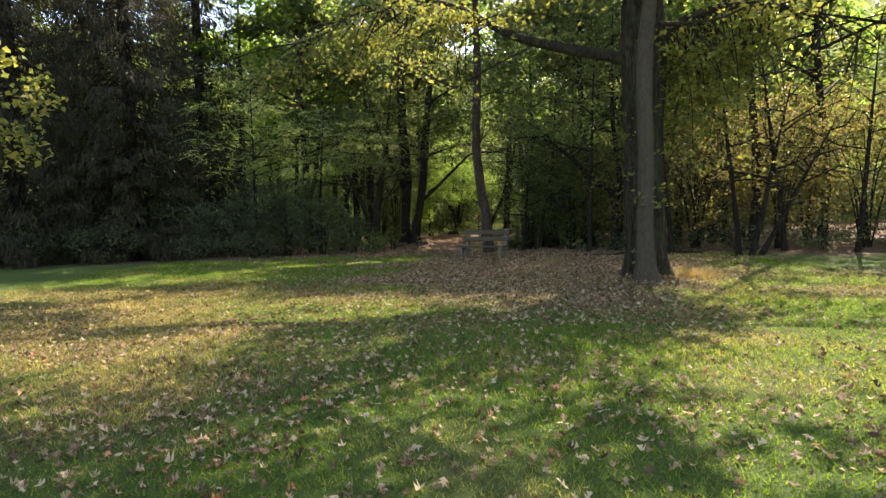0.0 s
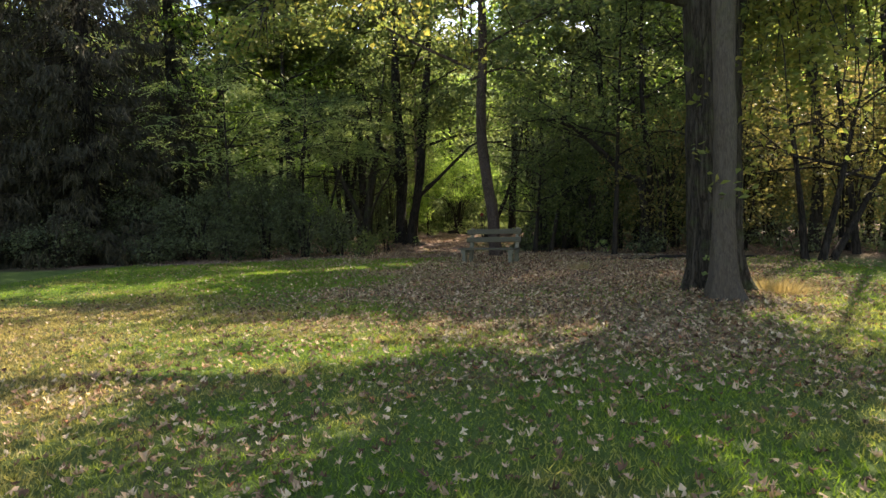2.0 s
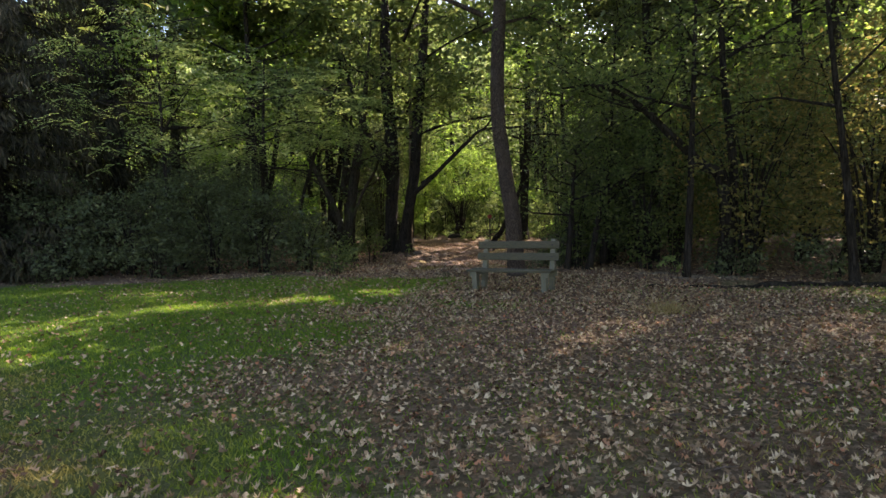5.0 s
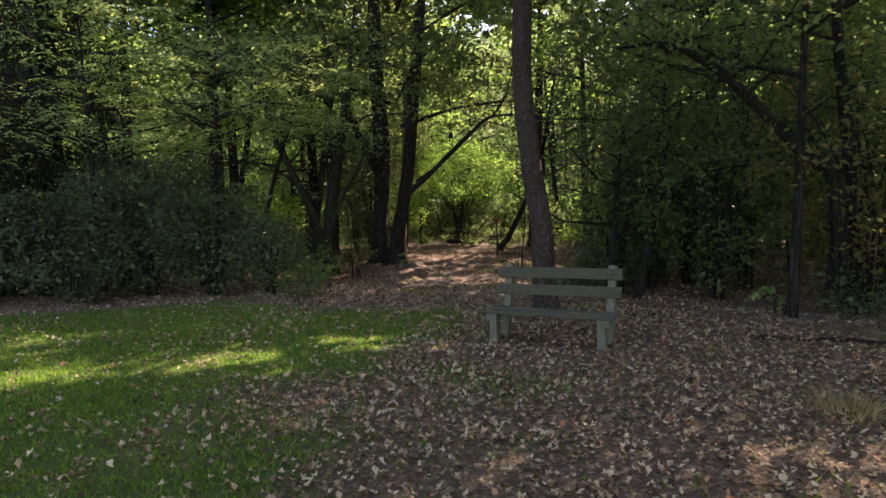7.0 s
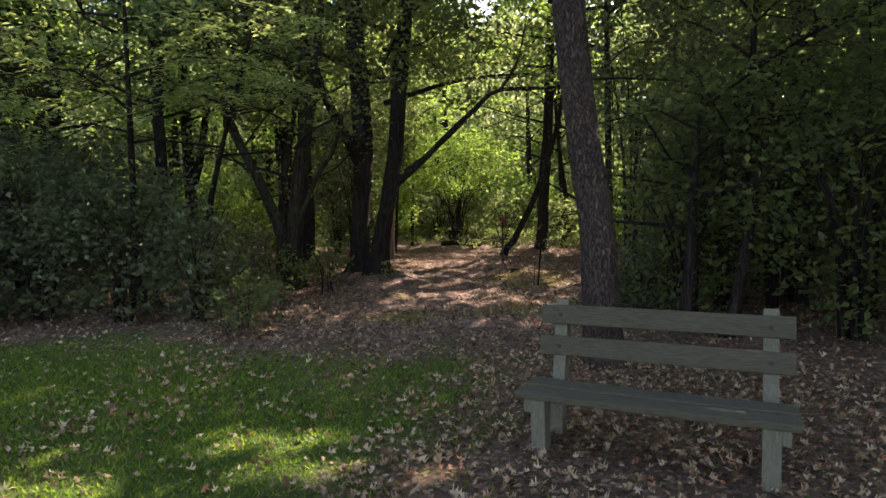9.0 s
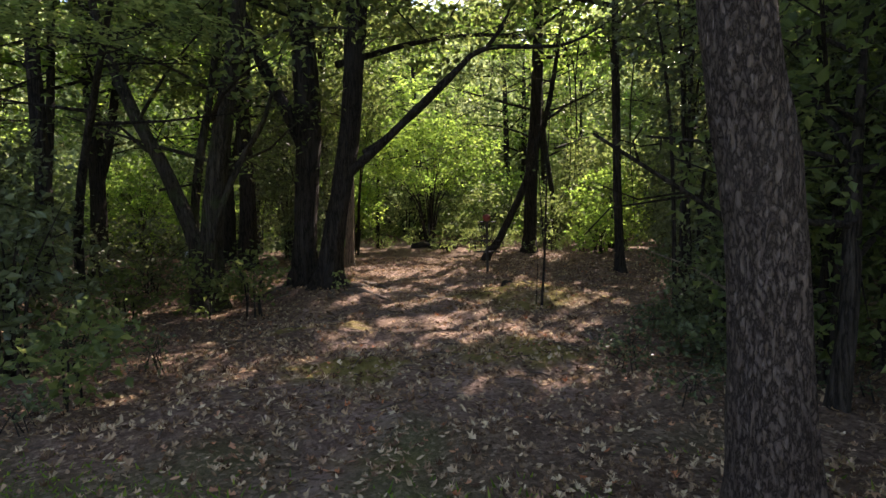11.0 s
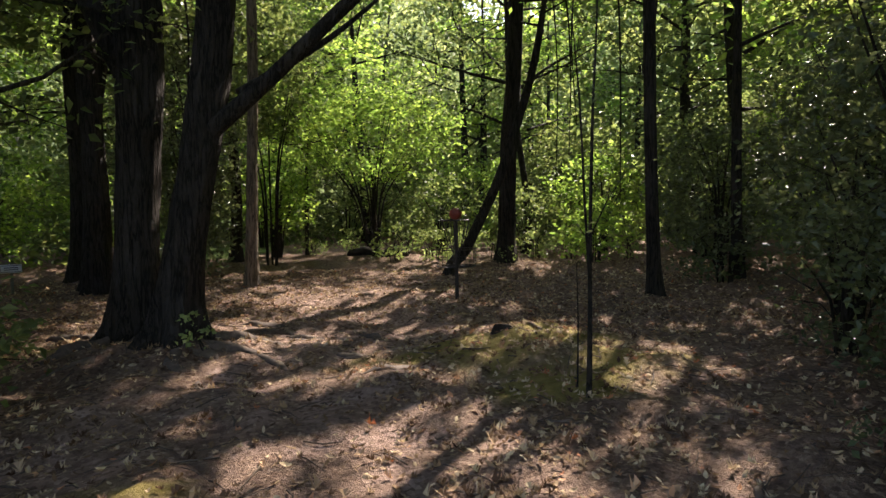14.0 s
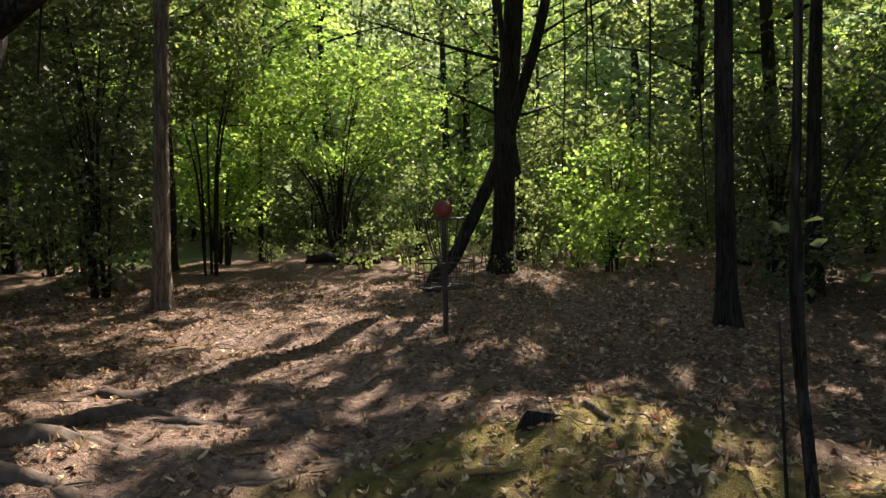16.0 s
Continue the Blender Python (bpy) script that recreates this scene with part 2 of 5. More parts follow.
# ---- shapes ----
def vnoise(x, y, seed=0):
    """Smooth noise from 0 to 1 on the plan, for arrays."""
    x, y = np.asarray(x, float), np.asarray(y, float)
    ix, iy = np.floor(x).astype(np.int64), np.floor(y).astype(np.int64)
    fx, fy = x - ix, y - iy
    fx, fy = fx * fx * (3 - 2 * fx), fy * fy * (3 - 2 * fy)

    def h(a, b):
        n = (a * 374761393 + b * 668265263 + seed * 974711) & 0x7fffffff
        n = ((n ^ (n >> 13)) * 1274126177) & 0x7fffffff
        return ((n ^ (n >> 16)) & 0xffff) / 65535.0
    return (h(ix, iy) * (1 - fx) + h(ix + 1, iy) * fx) * (1 - fy) + (h(ix, iy + 1) * (1 - fx) + h(ix + 1, iy + 1) * fx) * fy


def bell(x, y, cx, cy, rx, ry=None):
    return np.exp(-((x - cx) / rx) ** 2 - ((y - cy) / (ry or rx)) ** 2)


def step(a, b, x):
    t = np.clip((x - a) / (b - a), 0, 1)
    return t * t * (3 - 2 * t)


def wood_edge(x):
    """How far the lawn reaches, along y."""
    x = np.asarray(x, float)
    return 24.6 + 0.5 * np.sin(x * 0.9) - 1.3 * step(-2.5, 0.5, x) - 3.5 * step(2.5, 6, x) - 2.5 * step(6, 13, x)


def leafy(x, y):
    """Where fallen leaves hide the grass, from 0 to 1."""
    n = vnoise(x * 0.7, y * 0.7, 41) + 0.5 * (vnoise(x * 2.1, y * 2.1, 42) - 0.5)
    b = np.maximum(np.maximum(bell(x, y, 3.0, 15.5, 5.6, 5.8), bell(x, y, 2.3, 21.5, 3.3, 4.5)), np.maximum(0.52 * bell(x, y, 0.5, 12.5, 4.6, 4.6), 0.6 * bell(x, y, -0.3, 18.0, 2.6, 3.6)))
    return step(0.16, 0.78, b + 0.5 * (n - 0.5))


def height(x, y):
    x, y = np.asarray(x, float), np.asarray(y, float)
    z = 0.05 * bell(x, y, 0, 20, 30, 6) - 0.09 * bell(x, y, 0, 30, 40, 4.5)
    z = z + 0.03 * (vnoise(x * 0.4, y * 0.4, 3) - 0.5)
    wild = step(-1, 1.5, y - wood_edge(x))
    z = z + wild * (0.10 * (vnoise(x * 1.3, y * 1.3, 5) - 0.5) + 0.10 * (vnoise(x * 2.9, y * 2.9, 6) - 0.5) + 0.035 * (vnoise(x * 6.5, y * 6.5, 7) - 0.5))
    for cx, cy, r, a in ((1.9, 31.9, 0.8, 0.15), (3.1, 31.5, 0.7, 0.13), (2.5, 32.4, 0.6, 0.08), (1.5, 31.5, 0.3, 0.07), (2.3, 31.3, 0.25, 0.06), (2.7, 31.9, 0.3, 0.07), (3.4, 31.0, 0.3, 0.06), (1.4, 32.3, 0.3, 0.06), (-1.2, 28.8, 0.7, 0.09), (-1.5, 32.8, 1.1, 0.16),
                         (4.0, 12.3, 1.0, 0.14), (0.6, 31.2, 0.35, 0.09), (1.2, 30.4, 0.4, 0.07), (4.2, 40.2, 1.0, 0.15), (1.1, 43.8, 1.3, 0.25)):
        z = z + a * bell(x, y, cx, cy, r)
    return z


GAPS = ((-0.9, 10.6, 2.9, 1.3), (0.9, 10.5, 1.5, 1.2), (-3.7, 10.3, 2.4, 1.3), (-6.6, 11.3, 2.2, 0.55), (-8.6, 13.2, 3.0, 1.0), (-5.4, 8.9, 1.6, 0.4), (-7.6, 9.6, 1.8, 0.4), (4.3, 5.0, 2.5, 2.0), (2.7, 4.0, 1.4, 1.3), (5.8, 7.2, 2.0, 1.8), (7.4, 9.8, 4.0, 2.8), (9.5, 14.8, 5.0, 3.4), (5.6, 12.6, 1.3, 1.0), (9.5, 18.4, 3.4, 1.1),
        (-1.4, 21.2, 0.9, 0.5), (-0.9, 20.3, 0.7, 0.35), (-2.9, 19.8, 0.7, 0.45), (-5.0, 19.4, 0.9, 0.7), (-5.2, 24.0, 0.9, 0.3),
        (-1.2, 28.9, 0.75, 0.4), (-0.4, 28.0, 1.1, 0.55), (0.8, 29.2, 1.2, 0.6), (1.9, 28.8, 0.5, 0.4), (2.9, 31.6, 1.3, 0.8), (3.3, 31.2, 0.7, 0.6), (3.1, 30.1, 0.8, 0.35), (4.1, 30.7, 0.7, 0.3), (4.6, 33.0, 0.6, 0.3), (0.0, 36.6, 2.4, 1.0), (-5.0, 31.6, 1.6, 0.5), (0.6, 31.4, 0.9, 0.5), (2.6, 33.1, 0.9, 0.45),
        (0.6, 29.7, 0.8, 0.5), (-2.2, 36.3, 1.2, 0.5), (-4.2, 39.5, 3.0, 0.7), (-6.6, 36.4, 2.2, 0.6), (-0.6, 43.5, 6.2, 5.2), (5.5, 44.0, 4.5, 5.0), (9.0, 38.5, 2.8, 1.6), (-4.8, 53.0, 2.6, 5.0), (6.6, 13.2, 2.3, 1.8))


def sunny(x, y):
    """Where openings between the crowns let the sun down to the ground, as a share from 0 to 1."""
    wx, wy = x + 1.2 * (vnoise(x * 0.8, y * 0.8, 11) - 0.5), y + 1.0 * (vnoise(x * 0.8, y * 0.8, 12) - 0.5)
    s = np.zeros_like(x)
    for cx, cy, rx, ry in GAPS:
        s = np.maximum(s, step(1.15, 0.85, np.hypot((wx - cx) / rx, (wy - cy) / ry)))
    s = s * np.maximum(step(0.22, 0.36, vnoise(x * 0.9, y * 1.3, 13)), step(18, 14, y))
    fine = 0.6 * vnoise(x * 1.9, y * 2.6, 18) + 0.4 * vnoise(x * 4.3, y * 5.5, 19)
    s = s * np.maximum(step(0.36, 0.46, fine), 0.95 * step(28, 25, y))
    u, v = x * SUN_DY - y * SUN_DX, x * SUN_DX + y * SUN_DY
    dim = 0.06 * step(1.2, 0.5, x) * step(34.2, 33.4, y) * step(30.2, 30.8, y)
    flecks = step(0.49, 0.57, -dim + 0.5 * vnoise(x * 1.5, y * 2.2, 14) + 0.5 * vnoise(x * 3.4, y * 4.6, 15))
    zone = step(26.4, 27.2, y) * step(40, 37, y) * step(-1.5, -0.6, x + 0.5 * step(28, 30, y)) * step(3.9, 3.2, x + 1.3 * step(31, 29, y))
    grain = 0.6 * vnoise(u * 1.1, v * 0.7, 16) + 0.4 * vnoise(u * 3.1, v * 2.0, 17)
    soft = 0.2 * step(0.52, 0.62, grain) * step(14, 16, y) * step(25, 23.5, y) * step(-9, -7, x) * step(0.5, -0.8, x)
    few = 0.6 * step(0.7, 0.76, grain) * step(12, 14, y) * step(24, 22, y) * step(7, 6, x) * step(-0.5, 0.5, x)
    for cx, cy, rx, ry in ((3.3, 31.3, 0.9, 0.55), (3.5, 30.6, 0.5, 0.3), (2.9, 32.05, 0.7, 0.25), (2.5, 32.55, 0.7, 0.2), (3.1, 30.2, 0.45, 0.22), (4.0, 30.8, 0.5, 0.2), (-0.3, 27.7, 0.5, 0.3), (-1.45, 28.6, 0.5, 0.2), (0.9, 30.0, 0.5, 0.25), (-0.9, 37.3, 1.6, 0.45), (0.6, 36.6, 1.3, 0.4)):
        s = np.maximum(s, step(1.15, 0.8, np.hypot((wx - cx) / rx, (wy - cy) / ry)))
    return np.maximum(np.maximum(s, flecks * zone), np.maximum(soft, few))


def cut_by_sun(c, keep=0.07, low=1.9, oak=False):
    """Drops those leaves that would stand in the way of the sun's openings; other crowns also leave the oak's limb free."""
    gx, gy = c[:, 0] - c[:, 2] * SHIFT * SUN_DX, c[:, 1] - c[:, 2] * SHIFT * SUN_DY
    hit = sunny(gx, gy)
    if not oak:
        hit = np.maximum(hit, np.maximum(0.5 * step(1.1, 0.85, np.hypot((gx - 3.4) / 2.4, (gy - 9.5) / 1.4)), 0.6 * step(1.1, 0.8, np.hypot((gx - 5.6) / 2.6, (gy - 19.4) / 1.1))))
    return c[(c[:, 2] < low) | (rng.random(len(c)) > hit * (1 - keep))]


rng = np.random.default_rng(7)


def reseed(n):
    global rng
    rng = np.random.default_rng(n)


def mesh_of(name, verts, faces, smooth=True):
    """A mesh from an array of corners and an array of faces with one number of corners each."""
    me = bpy.data.meshes.new(name)
    verts, faces = np.asarray(verts, np.float32), np.asarray(faces, np.int32)
    n, k = faces.shape
    me.vertices.add(len(verts)), me.loops.add(n * k), me.polygons.add(n)
    me.vertices.foreach_set("co", verts.ravel())
    me.loops.foreach_set("vertex_index", faces.ravel())
    me.polygons.foreach_set("loop_start", np.arange(0, n * k, k, dtype=np.int32))
    me.polygons.foreach_set("use_smooth", np.full(n, smooth))
    me.update(calc_edges=True)
    return me


def put(name, me, material, parent=None, label=""):
    """Links a mesh as one object, at top level or under its thing."""
    ob = new(name, me)
    if not me.materials:
        me.materials.append(material)
    ob.parent = parent
    return tagged(ob, label)


def part(name, bm, material, parent, label="", smooth=False):
    me = bpy.data.meshes.new(name)
    bm.to_mesh(me)
    bm.free()
    for p in me.polygons:
        p.use_smooth = smooth
    return put(name, me, material, parent, label)


def thing(name, place, label, category, group="", kind=""):
    ob = new(name)
    ob.matrix_world = place if isinstance(place, Matrix) else Matrix.Translation(place)
    ob.empty_display_size = 0.1
    return tagged(ob, label, category, group, kind)


def curve_points(pts, radii, gap):
    """A smooth line through the points, with its thickness, at about even steps."""
    p, r = np.asarray(pts, float), np.asarray(radii, float)
    q = np.vstack([2 * p[0] - p[1], p, 2 * p[-1] - p[-2]])
    out, rad = [], []
    for i in range(len(p) - 1):
        n = max(1, int(np.linalg.norm(p[i + 1] - p[i]) / gap))
        for t in np.arange(n) / n:
            a, b, c, d = q[i:i + 4]
            out.append(0.5 * (2 * b + (c - a) * t + (2 * a - 5 * b + 4 * c - d) * t * t + (3 * b - a - 3 * c + d) * t ** 3))
            rad.append(r[i] + (r[i + 1] - r[i]) * t)
    return np.array(out + [p[-1]]), np.array(rad + [r[-1]])


def tube(pts, radii, sides=8, gap=0.3, rough=0.0, flare=0.0, lobes=5, seed=0):
    """A branch or trunk: corners and four-cornered faces. flare widens the foot into root lobes."""
    p, r = curve_points(pts, radii, gap)
    d = np.gradient(p, axis=0)
    d /= np.linalg.norm(d, axis=1)[:, None] + 1e-9
    ref = np.array([1.0, 0.03, 0.02]) if abs(d[0][0]) < 0.8 else np.array([0.02, 1.0, 0.03])
    a = np.cross(d, ref)
    a /= np.linalg.norm(a, axis=1)[:, None]
    b = np.cross(d, a)
    ang = np.linspace(0, 2 * np.pi, sides, endpoint=False)
    rr = r[:, None] * np.ones(sides)[None]
    if rough:
        w = np.abs(np.sin(ang * 3 + seed)) * 7
        rr = rr * (1 + rough * (vnoise(w[None] + 20 * seed, p[:, 2:3] * 1.6 + 0 * w[None], seed + 1) - 0.5) + 0.6 * rough * (vnoise(ang[None] * sides / 5 + 0 * rr, p[:, 2:3] * 5 + 0 * rr, seed + 2) - 0.5))
    if flare:
        h = p[:, 2:3] - p[0, 2]
        rr = rr * (1 + flare * np.exp(-h / 0.28) * (0.55 + 0.45 * np.cos(ang * lobes + seed * 1.7)[None]) + 0.10 * flare * np.exp(-h / 0.9))
    v = p[:, None] + rr[..., None] * (np.cos(ang)[None, :, None] * a[:, None] + np.sin(ang)[None, :, None] * b[:, None])
    n = len(p)
    i = np.arange(n - 1)[:, None] * sides
    j = np.arange(sides)[None]
    k = (j + 1) % sides
    f = np.stack([i + j, i + k, i + k + sides, i + j + sides], -1).reshape(-1, 4)
    return v.reshape(-1, 3), f


def joined(pieces):
    vs, fs, o = [], [], 0
    for v, f in pieces:
        vs.append(v), fs.append(np.asarray(f) + o)
        o += len(v)
    return np.vstack(vs), np.vstack(fs)


def unit(v):
    return v / (np.linalg.norm(v, axis=-1, keepdims=True) + 1e-9)


def leaves(c, size, wide=0.55, flat=0.6, droop=0.25, along=None):
    """Leaves folded along the midrib, one at each place."""
    n = len(c)
    d = rng.normal(size=(n, 3)) if along is None else along + 0.35 * rng.normal(size=(n, 3))
    d[:, 2] = d[:, 2] * (1 - flat) - droop
    d = unit(d)
    up = rng.normal(size=(n, 3)) * (1 - flat) + np.array([0, 0, flat])
    s = unit(np.cross(d, up))
    up = np.cross(s, d)
    L = (size * (0.65 + 0.7 * rng.random(n)))[:, None]
    W = L * wide * 0.5
    base, tip = c - d * L * 0.5, c + d * L * 0.5 - up * L * 0.12
    mid = c - d * L * 0.08 + up * W * 0.25
    v = np.stack([base, mid + s * W, tip, mid - s * W], 1).reshape(-1, 3)
    k = np.arange(n)[:, None] * 4
    f = np.stack([k + [0, 1, 2], k + [0, 2, 3]], 1).reshape(-1, 3)
    return v, f


def clusters(centres, count, radius, flatten=0.45):
    """Places of leaves, gathered round the ends of twigs."""
    c = np.repeat(np.asarray(centres, float), count, axis=0)
    o = rng.normal(size=c.shape) * radius * 0.55
    o[:, 2] *= flatten
    return c + o


def fronds(centres, count, length, leaflets, droop=0.35):
    """Feathery sprays: leaflets in two rows along short drooping twigs. Gives the places and the ways they point."""
    n = len(centres) * count
    c = np.repeat(np.asarray(centres, float), count, axis=0) + rng.normal(size=(n, 3)) * np.array([0.18, 0.18, 0.10])
    a = rng.random(n) * 2 * np.pi
    d = np.stack([np.cos(a), np.sin(a), 0.25 - droop * rng.random(n)], 1)
    side = np.stack([-np.sin(a), np.cos(a), 0 * a], 1)
    g = (np.arange(leaflets) + 0.5) / leaflets
    L = length * (0.6 + 0.7 * rng.random(n))
    q = c[:, None] + d[:, None] * (L[:, None] * g[None])[..., None]
    q[..., 2] -= droop * L[:, None] * g[None] ** 2
    flip = np.where(np.arange(leaflets) % 2, 1.0, -1.0)[None, :, None]
    wide = (0.22 * L)[:, None, None] * (1.1 - g)[None, :, None]
    q = q + side[:, None] * flip * wide * (0.5 + 0.5 * rng.random((n, leaflets, 1)))
    way = side[:, None] * flip + 0.8 * d[:, None]
    return q.reshape(-1, 3), np.broadcast_to(way, q.shape).reshape(-1, 3)


def grown(base, top, reach, first, count, rise=0.5, twigs=5, spread=None, bend=0.3):
    """Limbs of a tree between two heights of its trunk: tubes and the places of the twig ends."""
    tubes, ends = [], []
    base, top = np.asarray(base, float), np.asarray(top, float)
    for i in range(count):
        f = first + (1 - first) * (i + rng.random()) / count
        p = base + (top - base) * f
        a = i * 2.4 + rng.random() * 0.9
        if spread is not None:
            a = spread[0] + (spread[1] - spread[0]) * rng.random()
        L = reach * (0.65 + 0.6 * rng.random()) * (1.15 - 0.6 * f)
        d = np.array([math.cos(a), math.sin(a), rise * (0.4 + rng.random())])
        m1 = p + d * L * 0.45 + rng.normal(size=3) * bend * 0.4
        m2 = p + d * L * np.array([1, 1, 0.8]) + rng.normal(size=3) * bend
        r0 = 0.012 * L + 0.012
        tubes.append(tube([p, m1, m2], [r0, r0 * 0.6, 0.012], 5, 0.7))
        ends.append(m2)
        for j in range(twigs):
            g = 0.3 + 0.7 * rng.random()
            q = p + (m2 - p) * g + (m1 - (p + m2) / 2) * (1 - abs(2 * g - 1))
            e = q + unit(rng.normal(size=3) * np.array([1, 1, 0.5]) + 0.5 * d) * L * (0.2 + 0.25 * rng.random())
            tubes.append(tube([q, (q + e) / 2 + rng.normal(size=3) * 0.08, e], [r0 * 0.35, r0 * 0.22, 0.006], 3, 0.8))
            ends.append(e)
            ends.append((q + e) / 2)
    return tubes, np.array(ends)


# ---- the ground ----
def axis(lo, hi, gap, far):
    inner = np.arange(lo, hi, gap)
    grow = np.cumsum(0.3 * 1.35 ** np.arange(22))
    return np.concatenate([lo - grow[::-1], inner, hi + grow])


def build_ground():
    xs, ys = axis(-9, 9, 0.145, 0), axis(2, 46, 0.145, 0)
    gx, gy = np.meshgrid(xs, ys)
    x, y = gx.ravel(), gy.ravel()
    v = np.stack([x, y, height(x, y)], 1)
    w = len(xs)
    i = (np.arange(len(ys) - 1)[:, None] * w + np.arange(w - 1)[None]).ravel()
    me = mesh_of("ground", v, np.stack([i, i + 1, i + 1 + w, i + w], 1))
    n = vnoise(x * 0.9, y * 0.9, 21)
    lawn = step(1.2, -1.2, y - wood_edge(x) + 2.4 * (n - 0.5))
    lawn = lawn * (1 - (0.8 + 0.17 * step(13, 17, y)) * leafy(x, y))
    lawn = np.maximum(lawn, 0.6 * step(0.5, 0.8, bell(x, y, -0.3, 24.5, 1.0, 1.6) + 0.4 * (n - 0.5)))
    lawn = np.maximum(lawn, 0.9 * step(0.3, 0.6, bell(x, y, -4.8, 53.0, 3.0, 7.0) + 0.4 * (n - 0.5)))
    trail = bell(x - 0.35 * np.sin(y * 0.35), y, 0.6, 33.5, 2.3, 6.5) + 0.7 * bell(x, y, -0.3, 37.5, 2.5, 2.5) + 0.55 * bell(x, y, 0.3, 26.0, 2.4, 2.6)
    trail = step(0.22, 0.72, trail + 0.7 * (vnoise(x * 1.7, y * 1.1, 22) - 0.5))
    moss = np.zeros_like(x)
    for cx, cy, rx, ry in ((2.2, 31.9, 1.7, 0.8), (3.1, 31.2, 0.8, 1.0), (-1.2, 28.8, 0.8, 0.4), (1.2, 27.2, 1.0, 0.9), (2.2, 30.6, 0.9, 0.4), (-0.3, 26.6, 0.7, 0.5), (-3.4, 33.0, 0.9, 0.4)):
        moss = np.maximum(moss, bell(x, y, cx, cy, rx, ry))
    moss = 0.92 * step(0.38, 0.72, moss + 0.75 * (vnoise(x * 1.9, y * 1.9, 23) - 0.5) + 0.45 * (vnoise(x * 5.1, y * 5.1, 24) - 0.5))
    for name, values in (("lawn", lawn), ("path", trail), ("moss", moss)):
        me.attributes.new(name, "FLOAT", "POINT").data.foreach_set("value", values.astype(np.float32))
    return tagged(put("ground", me, GROUND), "lawn running into bare woodland soil with mossy humps", "ground", kind="structure")


build_ground()


# ---- trees ----
def make_tree(name, base, trunks, limbs, places, size, leaf, bark, label, group="", wide=0.55, flat=0.55, droop=0.25, cut=True, crown_label="", sprays=None, category="tree", trunk_name="trunk", crown_name="crown", low=1.9):
    base = np.array([base[0], base[1], float(height(base[0], base[1]))])
    root = thing(name, Vector(base), label, category, group)
    for pts, radii, kw in trunks:
        skin = kw.pop("skin", bark)
        v, f = tube(pts, radii, **kw)
        put(trunk_name, mesh_of(trunk_name, v - base, f), skin, root)
    if limbs:
        v, f = joined(limbs)
        tagged(put("branching", mesh_of("branching", v - base, f), bark, root), kind="stuff")
    if sprays is not None:
        v, f = leaves(sprays[0], size, wide, flat, droop, np.array(sprays[1]))
        put(crown_name, mesh_of(crown_name, v - base, f, False), leaf, root, crown_label)
    if places is not None and len(places):
        # nothing hangs into the trodden trail
        places = places[(np.abs(places[:, 0] - 0.6) > 1.5) | (np.abs(places[:, 1] - 26.2) > 3.6) | (places[:, 2] < 0.5) | (places[:, 2] > 3.4)]
        c = cut_by_sun(places, low=low, oak=name == "oak_tree") if cut else places
        v, f = leaves(c, size * (1 + (0.75 if base[1] < 40 or base[0] > 12 else 0.35) * step(7.5, 11, c[:, 2])), wide, flat, droop)
        put(crown_name, mesh_of(crown_name, v - base, f, False), leaf, root, crown_label)
    return root


def ball_points(n, centre, radii, hollow=0.5):
    d = unit(rng.normal(size=(n, 3)))
    r = (hollow + (1 - hollow) * rng.random(n)) ** (1 / 2)
    return np.asarray(centre) + d * r[:, None] * np.asarray(radii)


def on_ground(x, y, dz=-0.08):
    return (x, y, float(height(x, y)) + dz)


def line(x, y, *rest):
    return [on_ground(x, y), *rest]


